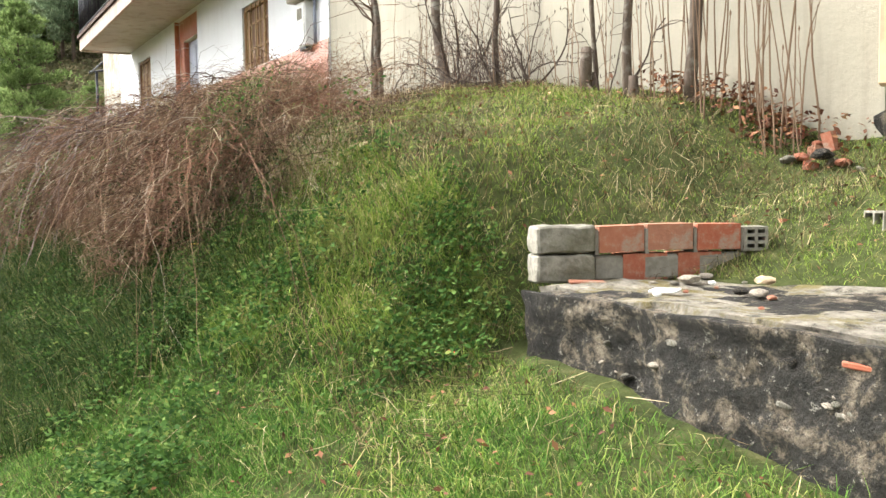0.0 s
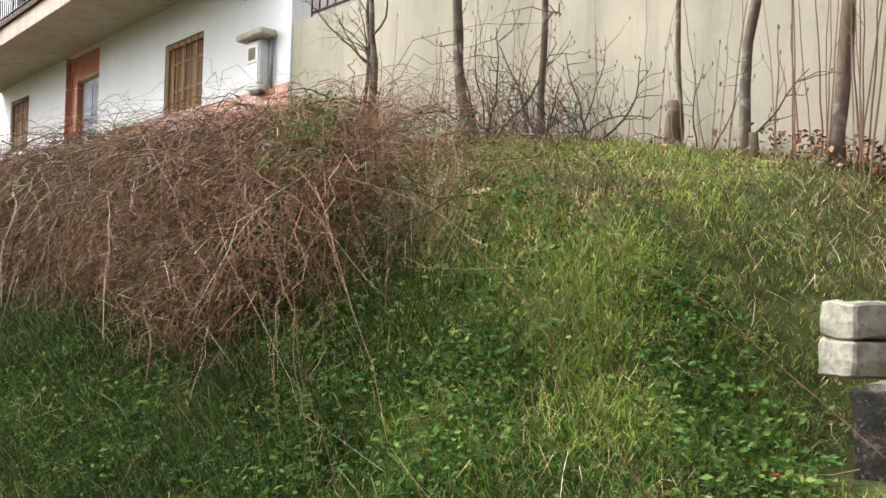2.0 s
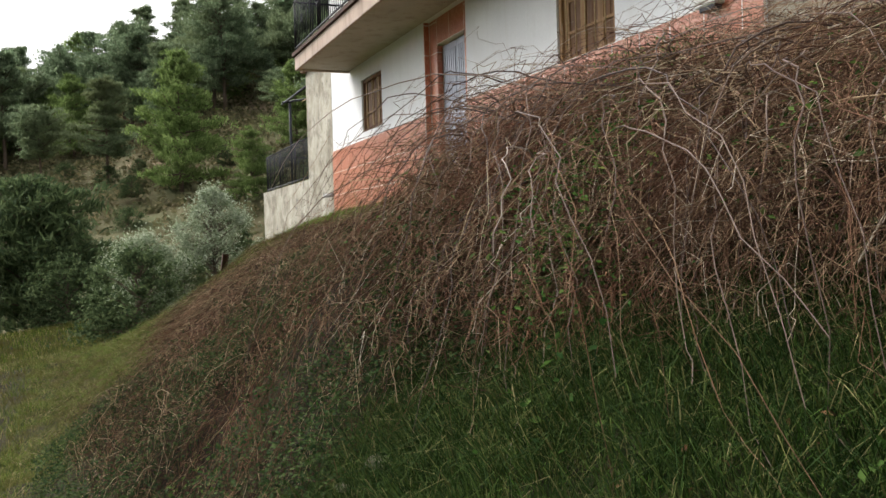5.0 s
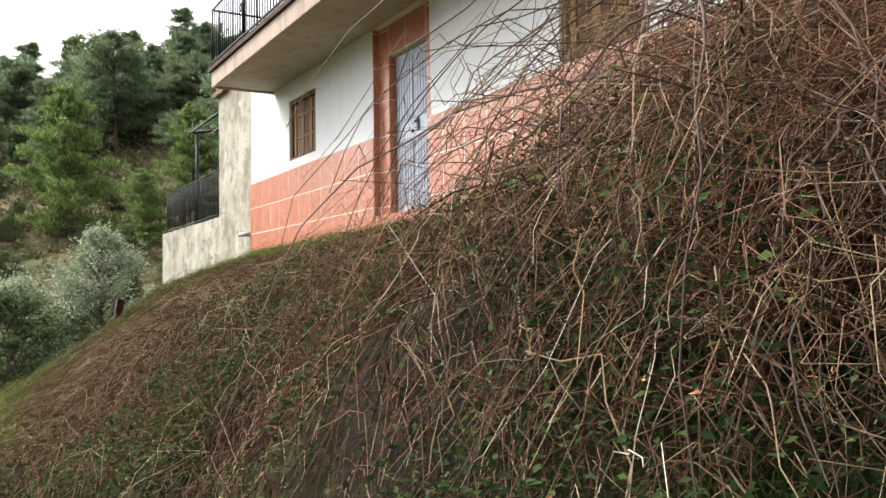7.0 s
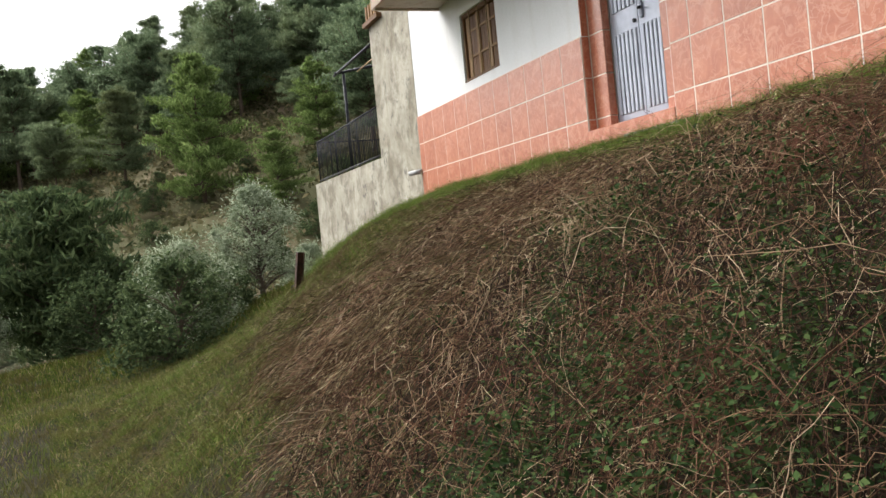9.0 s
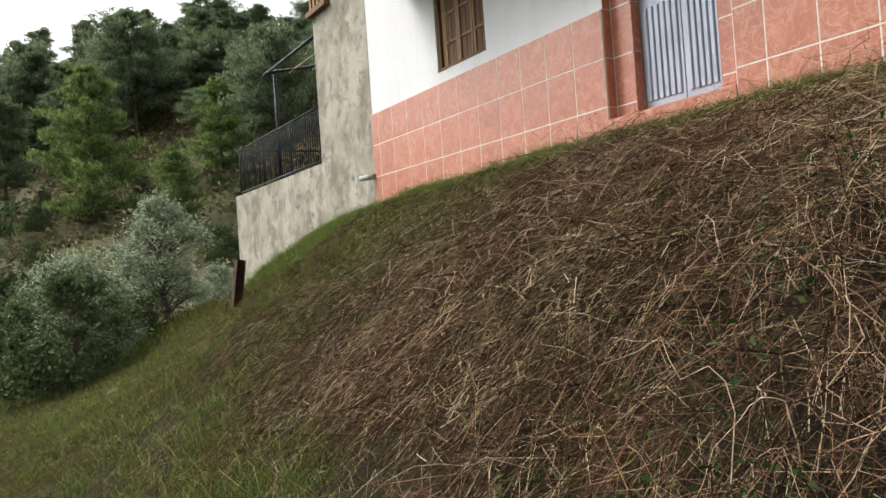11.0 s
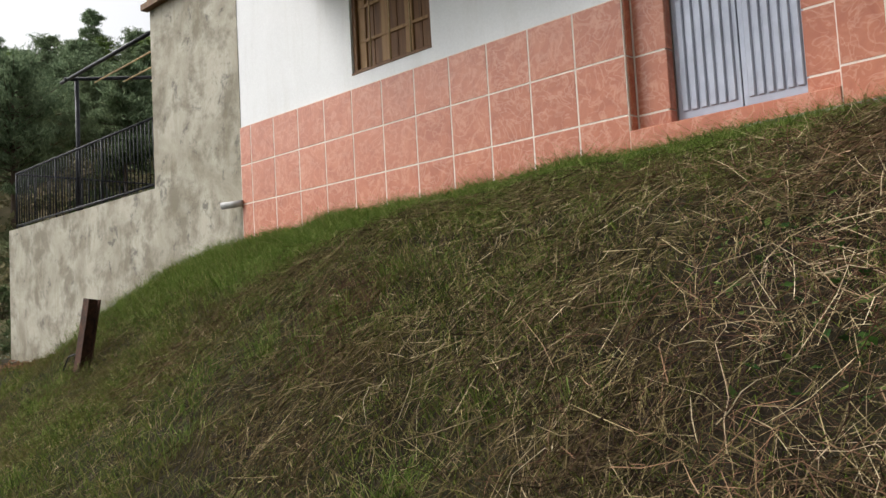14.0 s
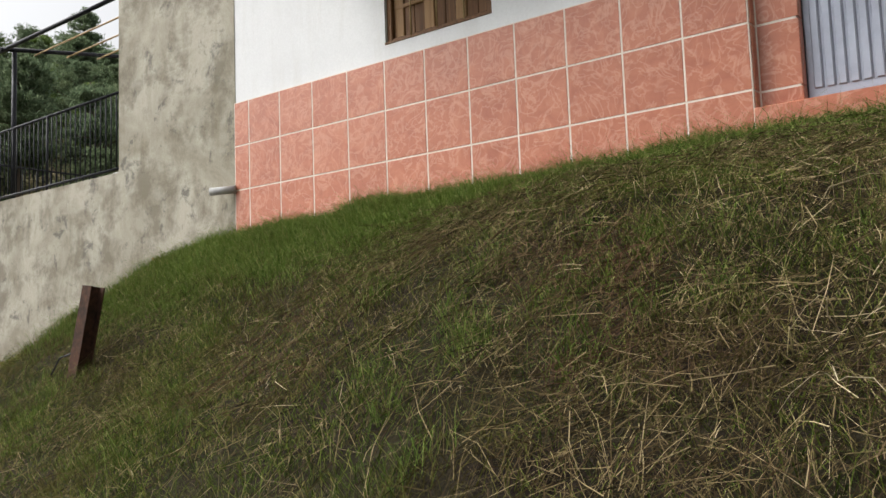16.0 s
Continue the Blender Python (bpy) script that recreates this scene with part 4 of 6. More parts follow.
for i in range(3):
    put(BR, "brick", bwall, 0.355 + i * 0.213, 0, 0.115 + 0.004 * (i % 2), 0, 0.8 * (i - 1), (2, -3, 1, 4)[i])
for i in range(2):
    put(BR, "brick", bwall, 0.46 + i * 0.24, 0.01, 0.0, 0, 0, 2)
bm = bmesh.new()
box(bm, 0.24, 0.95, -0.045, 0.05, 0.0, 0.10, 0.01)
for i in range(4):
    box(bm, 0.245 + i * 0.213, 0.262 + i * 0.213, -0.05, 0.05, 0.105, 0.205)
part("mortar", bm, "mortar", bwall)
he = hollow_brick("end_brick", 0.12, 0.10, 0.10, "concrete", 3)
put(he, "end_brick", bwall, 0.95, -0.01, 0.105, 0, 0, 82, "grey hollow brick turned end-on")

LOOSE = thing("brick_row", "half-buried red bricks in the turf", "bricks", (18.70, -0.88, -1.02))
LOOSE.rotation_euler = (0, 0, radians(55))
for i in range(3):
    put(BR, "brick", LOOSE, 0.10 + i * 0.22, 0.02 * (i % 2), 0.0 + 0.03 * (i == 2), 4 * i, 3, 5 - 6 * i)


def loose(name, label, cat, me, x, y, z, rx=0, ry=0, rz=0, s=1.0):
    ob = new(name, me)
    ob.matrix_basis = pose(x, y, z, rx, ry, rz) @ Matrix.Scale(s, 4)
    return tagged(ob, label, cat)


# loose stones and shards on the slab
loose("stone", "rounded tan stone resting on the slab", "stone", stone_mesh(1, "ochre"), 19.22, -1.58, SLAB + 0.05, 0, 0, 20, 0.036)
loose("stone", "grey stones lying on the slab", "stone", stone_mesh(2, "stone"), 19.26, -1.66, SLAB + 0.016, 0, 0, 70, 0.032)
loose("stone", "grey stones lying on the slab", "stone", stone_mesh(0, "rubble"), 19.18, -1.66, SLAB + 0.014, 0, 0, 10, 0.028)
loose("stone", "pale stone by the brick wall", "stone", stone_mesh(3, "stone"), 18.80, -1.50, SLAB + 0.018, 0, 0, 40, 0.042)
loose("stone", "pale stone by the brick wall", "stone", stone_mesh(4, "stone"), 18.76, -1.36, SLAB + 0.018, 0, 0, 0, 0.03)
loose("stone", "pale stone by the brick wall", "stone", stone_mesh(1, "stone"), 18.72, -1.27, SLAB + 0.018, 0, 0, 80, 0.03)
for i in range(46):
    x, y = rng.uniform(18.6, 20.6), rng.uniform(-2.0, -1.0)
    loose("pebble", "small rubble pebble on the slab", "stone", stone_mesh(i % 5, ("stone", "concrete", "brick", "whitestone")[i % 4]), x, y, SLAB + 0.006, 0, 0, i * 47, rng.uniform(0.006, 0.02))
sh = part("ceramic_shard", box(bmesh.new(), -0.05, 0.05, -0.032, 0.032, 0, 0.01, 0.004), "whitestone")
sh.matrix_basis = pose(18.99, -1.82, SLAB + 0.006, 3, -2, 25)
tagged(sh, "white ceramic tile shard on the slab", "shard")
sh = part("roof_tile_shard", box(bmesh.new(), -0.07, 0.07, -0.03, 0.03, 0, 0.012, 0.004), "brick")
sh.matrix_basis = pose(18.62, -1.86, SLAB + 0.008, 2, 2, 60)
tagged(sh, "thin red tile shard on the slab", "shard")

# concrete blocks and bricks by the wall's end
blk = hollow_brick("hollow_block", 0.40, 0.16, 0.20, "concrete", 1)
loose("hollow_block", "grey hollow concrete block on the rubble", "block", blk, 19.17, -0.66, -1.0, 0, 2, 62, 0.75)
loose("hollow_block", "grey hollow concrete block on the rubble", "block", blk, 19.06, -0.22, -0.72, 0, 0, 50, 0.75)
loose("brick", "broken orange brick by the wall foot", "brick", BR, 18.46, -0.20, -0.56, 20, 75, 30, 0.5)
loose("stone", "grey boulder by the wall foot", "stone", stone_mesh(2, "rubble"), 18.56, -0.36, -0.62, 0, 0, 0, 0.06)
for i in range(12):
    x, y = 18.05 + 0.06 * i + rng.normal(0, 0.05), -0.10 - 0.022 * i + rng.normal(0, 0.06)
    loose("brick_piece", "broken red brick piece in the rubble at the wall foot", "brick", (BR, stone_mesh(i % 5, "brick"), stone_mesh(i % 5, "concrete"))[i % 3], x, y, float(land(x, y)) + (0.0 if i % 3 == 0 else 0.02), rng.uniform(-30, 30), rng.uniform(-30, 30), rng.uniform(0, 360), rng.uniform(0.3, 0.5) if i % 3 == 0 else rng.uniform(0.025, 0.05))
loose("brick", "orange brick in the grass by the pier", "brick", BR, -0.57, -0.30, float(land(-0.57, -0.30)) - 0.005, 0, -8, 25, 1.0)
loose("brick", "dull brick in the grass by the pier", "brick", BR, -0.72, -0.52, float(land(-0.72, -0.52)) - 0.015, 0, 5, 40, 1.0)
for fx, fy, fs in ((1.07, -3.2, 0.13), (2.6, -4.05, 0.10), (14.25, -3.95, 0.06), (14.15, -4.05, 0.04)):
    loose("stone", "pale field stone half sunk in the grass", "stone", stone_mesh(3, "stone"), fx, fy, float(land(fx, fy)) + 0.02, 0, 0, fx * 50, fs)
ct = part("clay_tile_piece", box(bmesh.new(), -0.07, 0.07, -0.035, 0.035, 0, 0.014, 0.005), "ochre")
ct.matrix_basis = pose(16.85, -1.98, float(land(16.85, -1.98)) + 0.01, 27, 0, 8)
tagged(ct, "flat clay tile lying in the dry grass", "tile")


# ---- bare trees against the wall ----
def crooked(p, d, length, segs, wander, rg, lift=0.0):
    pts, q = [Vector(p)], Vector(d).normalized()
    for i in range(segs):
        q = (q + wander * Vector((rg.normal(), rg.normal(), rg.normal())) + Vector((0, 0, lift))).normalized()
        pts.append(pts[-1] + q * length / segs)
    return pts


def bare_tree(x, y, line, r, seed, label, limbs=7, twins=()):
    """Trunks along given bends (sideways, up), with crooked limbs and twigs."""
    rg = np.random.default_rng(seed)
    z = float(land(x, y)) - 0.1
    tree = thing("bare_tree", label, "tree", (x, y, z), "bare trees by the wall")
    trunk_bm = bmesh.new()
    for ln, rr in [(line, 1.0)] + list(twins):
        h = ln[-1][1]
        us = np.linspace(0, h, 19)
        xs = np.interp(us, [q[1] for q in ln], [q[0] for q in ln]) + np.cumsum(rg.normal(0, 0.004, 19))
        pts = [Vector((a, 0.04 * rg.normal() * 0.3, u)) for a, u in zip(xs, us)]
        rad = [r * rr * (1 - 0.62 * i / 18) * (1.2 if i == 0 else 1) * (1 + 0.06 * rg.normal()) for i in range(19)]
        tube(trunk_bm, pts, rad, 9)
        for i in range(limbs):
            j = int(rg.integers(4, 16))
            a = rg.uniform(0, math.tau)
            d = (math.cos(a), -abs(math.sin(a)) * 0.5, rg.uniform(0.2, 1.3))
            lp = crooked(pts[j], d, h * rg.uniform(0.12, 0.30), 8, 0.26, rg, 0.05)
            lr = rad[j] * 0.42
            limb_bm = bmesh.new()
            tube(limb_bm, lp, [lr * (1 - 0.8 * m / 8) for m in range(9)], 6)
            for m in range(4):
                e = int(rg.integers(2, 8))
                b = rg.uniform(0, math.tau)
                tp = crooked(lp[e], (math.cos(b), -abs(math.sin(b)) * 0.5, rg.uniform(-0.1, 0.9)), h * rg.uniform(0.05, 0.14), 5, 0.25, rg)
                tube(limb_bm, tp, [lr * 0.4 * (1 - 0.7 * w / 5) for w in range(6)], 4)
            part("limb", limb_bm, "twig", tree)
    tube(trunk_bm, [(0, 0, -0.05), (0.004, 0, 0.06), (0.006, 0, 0.22)], [r * 1.9, r * 1.35, r * 0.95], 9)
    part("trunk", trunk_bm, "bark", tree)
    return tree


bare_tree(13.78, -0.33, ((0, 0), (0.02, 0.4), (0.07, 0.9), (-0.02, 1.5), (-0.20, 2.4), (-0.25, 4.0)), 0.030, 11, "bare young tree with three thin twisted trunks", 5, [(((0.07, 0), (0.10, 0.5), (-0.02, 1.0), (-0.03, 1.6), (0.10, 2.6), (0.12, 3.9)), 0.85), (((-0.05, 0), (-0.06, 0.6), (0.02, 1.3), (0.16, 2.2), (0.2, 3.6)), 0.6)])
bare_tree(14.95, -0.26, ((0, 0), (-0.05, 0.25), (-0.15, 0.6), (-0.19, 1.1), (-0.17, 1.8), (-0.20, 2.8), (-0.18, 4.2)), 0.044, 12, "bare tree leaning along the beige wall", 4)
bare_tree(15.57, -0.20, ((0, 0), (0.01, 0.8), (0.03, 1.8), (0.02, 2.9), (0.04, 4.2)), 0.028, 13, "slim straight bare tree by the wall", 3)
bare_tree(16.62, -0.10, ((0, 0), (0.0, 0.6), (-0.02, 1.4), (-0.01, 2.4), (-0.03, 4.0)), 0.017, 14, "thin pale bare sapling by the stump", 1)
bare_tree(17.19, -0.29, ((0, 0), (-0.02, 0.3), (-0.02, 0.7), (0.05, 1.1), (0.09, 1.8), (0.07, 2.8), (0.12, 4.2)), 0.034, 15, "slim bare tree among upright shoots", 4)
bare_tree(17.63, -0.25, ((0, 0), (0.02, 0.4), (0.05, 1.2), (0.04, 2.2), (0.08, 4.2)), 0.039, 16, "mottled bare tree among upright shoots", 2)


def dead_shrub(x, y, seed, n, reach, label):
    """A leafless shrub: crooked stems fanning from one foot, each with side branches and twigs."""
    rg = np.random.default_rng(seed)
    sh = thing("dead_shrub", label, "shrub", (x, y, float(land(x, y)) - 0.04), "dead shrubs by the wall")
    for i in range(n):
        a = math.pi * (i + rg.uniform(0.1, 0.9)) / n
        d = (math.cos(a), -rg.uniform(0.0, 0.12), 0.12 + 0.9 * math.sin(a))
        L = reach * rg.uniform(0.65, 1.1)
        st = crooked((rg.normal(0, 0.05), 0, 0), d, L, 9, 0.16, rg, 0.0)
        r = rg.uniform(0.005, 0.011)
        part("branch", tube(bmesh.new(), st, [r * (1 - 0.75 * k / 9) for k in range(10)], 6), "deadtwig", sh)
        for m in range(8):
            tb = bmesh.new()
            e = int(rg.integers(3, 10))
            tp = crooked(st[e], (d[0] + rg.normal(0, 0.9), -rg.uniform(0, 0.25), rg.uniform(-0.15, 1.0)), reach * rg.uniform(0.12, 0.36), 5, 0.25, rg)
            tube(tb, tp, [r * 0.36 * (1 - 0.6 * w / 5) for w in range(6)], 4)
            tube(tb, [tp[-1], Vector(tp[-1]) + Vector((0.002, 0, 0.014)), Vector(tp[-1]) + Vector((0.003, 0, 0.026))], [0.0016, 0.0042, 0.001], 5)
            part("twig", tb, "deadtwig", sh)
    return sh


dead_shrub(15.12, -0.24, 31, 9, 0.95, "dark leafless shrub fanning from the leaning tree's foot")
dead_shrub(15.50, -0.16, 32, 8, 0.85, "dark twiggy dead shrub against the beige wall")
dead_shrub(15.95, -0.20, 33, 6, 0.7, "dark twiggy dead shrub against the beige wall")
dead_shrub(13.70, -0.22, 34, 6, 0.75, "sprawling bare shrub beside the twisted young tree")
dead_shrub(16.85, -0.24, 35, 4, 0.75, "few bare branches beside the stump")
stump = thing("tree_stump", "short dark broken tree stump by the wall", "stump", (16.60, -0.16, float(land(16.60, -0.16)) - 0.05))
part("trunk", tube(bmesh.new(), [(0, 0, 0), (0.0, 0, 0.12), (0.01, 0, 0.25), (0.0, 0.01, 0.33)], [0.054, 0.043, 0.042, 0.036], 10), "bark", stump)


# ---- swept canes and twigs in bulk ----
def sweep(name, P, R, material, sides=3):
    """Tubes through P (n, k, 3) with radii R (n, k), as one mesh."""
    n, k, _ = P.shape
    d = np.gradient(P, axis=1)
    d /= np.linalg.norm(d, axis=2, keepdims=True) + 1e-9
    up = np.array([0.31, 0.22, 0.92])
    a = np.cross(d, up)
    a /= np.linalg.norm(a, axis=2, keepdims=True) + 1e-9
    c = np.cross(d, a)
    rings = [P + R[..., None] * (math.cos(s * math.tau / sides) * a + math.sin(s * math.tau / sides) * c) for s in range(sides)]
    V = np.stack(rings, 2).reshape(-1, 3)
    base = (np.arange(n)[:, None] * k + np.arange(k - 1)[None, :]) * sides
    F = []
    for s in range(sides):
        t = (s + 1) % sides
        F.append(np.stack([base + s, base + t, base + sides + t, base + sides + s], -1).reshape(-1, 4))
    return mesh_np(name, V, F, material, smooth=True)


def blades(name, x, y, h, w, rg, material, bend=0.5, z=None, drift=(0, 0)):
    """Grass: five-point blades rooted on the land, arching over as they lengthen."""
    n = len(x)
    z = land(x, y) - 0.01 if z is None else z
    a = rg.uniform(0, math.tau, n)
    side = np.stack([np.cos(a), np.sin(a), np.zeros(n)], 1) * (w / 2)[:, None]
    b = rg.uniform(0, math.tau, n)
    lean = np.stack([np.cos(b) + drift[0], np.sin(b) + drift[1], np.zeros(n)], 1) * (h * bend * rg.uniform(0.2, 1.0, n))[:, None]
    root = np.stack([x, y, z], 1)
    upv = np.zeros((n, 3))
    upv[:, 2] = h
    m = root + lean * 0.34 + upv * 0.62
    t = root + lean + upv * (1 - 0.42 * bend * rg.uniform(0, 1, n))[:, None]
    t[:, 2] = np.maximum(t[:, 2], land(t[:, 0], t[:, 1]) + 0.004)
    V = np.stack([root - side, root + side, m + side * 0.75, m - side * 0.75, t], 1).reshape(-1, 3)
    i = np.arange(n) * 5
    return mesh_np(name, V, [np.stack([i, i + 1, i + 2, i + 3], 1), np.stack([i + 3, i + 2, i + 4], 1)], material)


def litter(name, x, y, L, w, rg, material, label, category="dry grass", lift=0.05, tilt=0.25, bias=None, spread=1.0):
    """Straws lying over the ground at all angles: thin bent strips."""
    n = len(x)
    a = rg.uniform(0, math.tau, n) if bias is None else bias + rg.normal(0, spread, n)
    d = np.stack([np.cos(a), np.sin(a)], 1)
    s = np.array([-0.5, 0.0, 0.5])
    px = x[:, None] + d[:, :1] * L[:, None] * s + rg.normal(0, 0.06, (n, 3)) * L[:, None]
    py = y[:, None] + d[:, 1:] * L[:, None] * s + rg.normal(0, 0.06, (n, 3)) * L[:, None]
    pz = land(px, py) + (lift * rg.uniform(0.05, 1, n))[:, None] + (rg.normal(0, tilt, n) * L)[:, None] * s
    pz = np.maximum(pz, land(px, py) + 0.006)
    P = np.stack([px, py, pz], 2)
    t = rg.uniform(0, math.pi, n)
    side = np.stack([-d[:, 1] * np.cos(t), d[:, 0] * np.cos(t), np.sin(t)], 1) * (w / 2)[:, None]
    V = np.stack([P[:, 0] - side, P[:, 0] + side, P[:, 1] + side, P[:, 1] - side, P[:, 2] + side * 0.4, P[:, 2] - side * 0.4], 1).reshape(-1, 3)
    i = np.arange(n) * 6
    return tagged(mesh_np(name, V, [np.stack([i, i + 1, i + 2, i + 3], 1), np.stack([i + 3, i + 2, i + 4, i + 5], 1)], material), label, category, kind="stuff")


def leaves(name, C, size, rg, material, flat=0.5, parent=None, wide=0.55):
    """Small folded diamond leaves at C (n, 3)."""
    n = len(C)
    u = rg.normal(size=(n, 3))
    u[:, 2] *= 1 - flat
    u /= np.linalg.norm(u, axis=1, keepdims=True)
    nrm = rg.normal(size=(n, 3))
    nrm[:, 2] = np.abs(nrm[:, 2]) + flat * 2
    v = np.cross(nrm, u)
    v /= np.linalg.norm(v, axis=1, keepdims=True)
    w = np.cross(u, v)
    s = size[:, None]
    V = np.stack([C - u * s, C - v * s * wide + w * s * 0.18, C + u * s, C + v * s * wide + w * s * 0.18], 1).reshape(-1, 3)
    i = np.arange(n) * 4
    return mesh_np(name, V, [np.stack([i, i + 1, i + 2], 1), np.stack([i, i + 2, i + 3], 1)], material, parent)


def pick(rg, n, x0, x1, y0, y1, keep):
    x, y = rg.uniform(x0, x1, n), rg.uniform(y0, y1, n)
    m = rg.uniform(0, 1, n) < keep(x, y)
    return x[m], y[m]


def band(v, a, b, soft):
    return smooth01((v - a) / soft + 0.5) * (1 - smooth01((v - b) / soft + 0.5))


def off_slab(x, y):
    return 1 - ((x > 18.40 + (y + 2.12) * 0.40) & (y > -2.2) & (y < -1.18 + (x - 18.8) * 0.19) & (land(x, y) < SLAB + 0.01)).astype(float)


def mound(x, y):
    """Where the brambles stand, 0 to 1."""
    edge = 0.35 * wob(x, y, 1.3, 5.0)
    return band(x + 0.6 * edge, 13.3, 16.75 - 0.95 * smooth01((y + 2.6) / 0.6), 0.5) * band(y + 0.3 * edge, -3.85 + 0.72 * smooth01((x - 13.7) / 2.0), -1.6 - 0.5 * smooth01((14.2 - x) / 1.5), 0.5)


def toe(x, y):
    """0 on the green toe of the slope, 1 above it."""
    return smooth01((y + 3.65 + 0.65 * smooth01((x - 4.2) / 2.0) + 0.75 * smooth01((x - 8.2) / 3.0) + 0.18 * wob(x, y, 1.8, 3.0)) / 0.4)


def flat_bramble(x, y):
    edge = 0.5 * wob(x, y, 0.9, 8.0)
    return np.maximum(band(x + edge, 7.4, 13.4, 1.6) * band(y + 0.4 * edge, -4.5, -2.25, 0.5), band(x + edge, 10.0, 13.2, 0.8) * band(y, -5.2, -3.7, 0.3)) * smooth01((-1.7 - y) / 0.3) * toe(x, y)


def straw_zone(x, y):
    return np.clip(0.55 + 0.6 * wob(x, y, 1.1, 2.0), 0, 1) * band(x, 6.6, 10.0, 2.2) * band(y, -5.0, -2.1, 0.7) * toe(x, y)


def tangle(x, y):
    """The dark uncut corner of the slope."""
    e = 0.4 * wob(x, y, 1.6, 2.5)
    return band(x + e, 10.2, 14.3, 0.9) * band(y + 0.4 * e, -5.6, -3.0, 0.5)


rg = np.random.default_rng(21)
# short bright lawn on the lower ground
x, y = pick(rg, 400000, 13.6, 21.3, -5.4, -2.0, lambda x, y: (1 - 0.9 * mound(x, y)) * (0.25 + 0.75 * smooth01((x - 16.4) / 0.8)) * (0.03 + 0.97 * smooth01((x - 14.1 - 0.25 * wob(x, y, 2.0, 4.0)) / 0.5)) * np.clip(1.0 + 0.6 * wob(x, y, 2.4, 9.0), 0.3, 1) * off_slab(x, y) * np.clip(0.25 + smooth01((-2.3 - y) / 0.7), 0, 1))
tagged(blades("lawn_grass", x, y, (0.018 + 0.07 * rg.uniform(0, 1, len(x)) ** 1.7) * (1 + 0.5 * wob(x, y, 2.7, 3.0)), rg.uniform(0.0018, 0.004, len(x)), rg, "lawn", 2.0), "short fresh green grass on the lower ground", "grass", kind="stuff")
# upper lawn and weedy bank
x, y = pick(rg, 210000, 12.0, 21.0, -3.1, 0.0, lambda x, y: (1 - 0.95 * mound(x, y)) * off_slab(x, y) * np.clip(0.36 + 0.60 * smooth01((y + 2.1) / 0.4) + 0.95 * wob(x, y, 2.1, 7.0), 0.05, 1))
tagged(blades("bank_grass", x, y, (0.012 + 0.05 * rg.uniform(0, 1, len(x)) ** 2.2) * (1 + 0.5 * wob(x, y, 2.3, 1.0)) * (1 + 0.7 * smooth01((-1.9 - y) / 0.5)), rg.uniform(0.002, 0.0042, len(x)), rg, "bankgrass", 1.8), "uneven green grass on the bank and upper lawn", "grass", kind="stuff")
# matted grass on the slope below the house, darker and browner away from the wall
def open_turf(x, y):
    return (1 - 0.85 * flat_bramble(x, y)) * (1 - 0.6 * straw_zone(x, y)) * (1 - 0.9 * mound(x, y)) * (1 - 0.93 * tangle(x, y))


x, y = pick(rg, 330000, -1.5, 12.4, -5.6, -0.2, lambda x, y: (1 - 0.9 * smooth01((-0.15 - x) / 0.3) * smooth01((y + 0.9) / 0.3)) * open_turf(x, y) * np.clip(0.75 + 0.7 * wob(x, y, 2.3, 6.0), 0.15, 1) + 0.10)
tagged(blades("slope_grass", x, y, rg.uniform(0.03, 0.13, len(x)) * (1 + 0.5 * wob(x, y, 1.9, 6.0)), rg.uniform(0.0018, 0.0038, len(x)), rg, "grass", 2.3), "matted rough green grass on the slope below the house", "grass", kind="stuff")
x, y = pick(rg, 90000, -8.5, 12.5, -8.0, 0.0, lambda x, y: 1.0 * ((x < -1.5) | (y < -5.4)) * (1 - 0.9 * smooth01((y + 0.9 + 0.3 * wob(x, y, 2.0)) / 0.5)))
tagged(blades("valley_edge_grass", x, y, rg.uniform(0.05, 0.18, len(x)), rg.uniform(0.004, 0.008, len(x)), rg, "grass", 1.5), "rough green grass at the end of the slope", "grass", kind="stuff")
tx, ty = pick(rg, 900, -0.5, 11.5, -5.0, -1.0, lambda x, y: open_turf(x, y) * np.clip(0.4 + wob(x, y, 1.7, 2.0), 0.05, 1))
k = 55
x, y = (tx[:, None] + rg.normal(0, 0.045, (len(tx), k))).ravel(), (ty[:, None] + rg.normal(0, 0.045, (len(tx), k))).ravel()
tagged(blades("green_tufts", x, y, rg.uniform(0.06, 0.19, len(x)), rg.uniform(0.002, 0.004, len(x)), rg, "lush", 1.5), "fresh green tufts in the matted slope", "grass", kind="stuff")
# dead thatch under and between the blades
x, y = pick(rg, 190000, -0.8, 12.8, -5.2, -1.0, lambda x, y: (0.30 + 0.70 * smooth01((x - 2.2) / 2.5 + 0.8 * wob(x, y, 1.3, 4.4))) * np.clip(0.75 + 0.8 * wob(x, y, 2.0, 8.8), 0.12, 1) * (1 - 0.8 * tangle(x, y)) * smooth01((-1.40 - 0.3 * wob(x, y, 1.5, 3.0) - y) / 0.4) * (0.2 + 0.8 * toe(x, y)))
litter("thatch", x, y, 0.05 + 0.20 * rg.uniform(0, 1, len(x)) ** 1.6, rg.uniform(0.0014, 0.0030, len(x)), rg, "thatch", "dead brown thatch matted in the slope grass", lift=0.10, tilt=0.30, bias=2.3, spread=1.1)
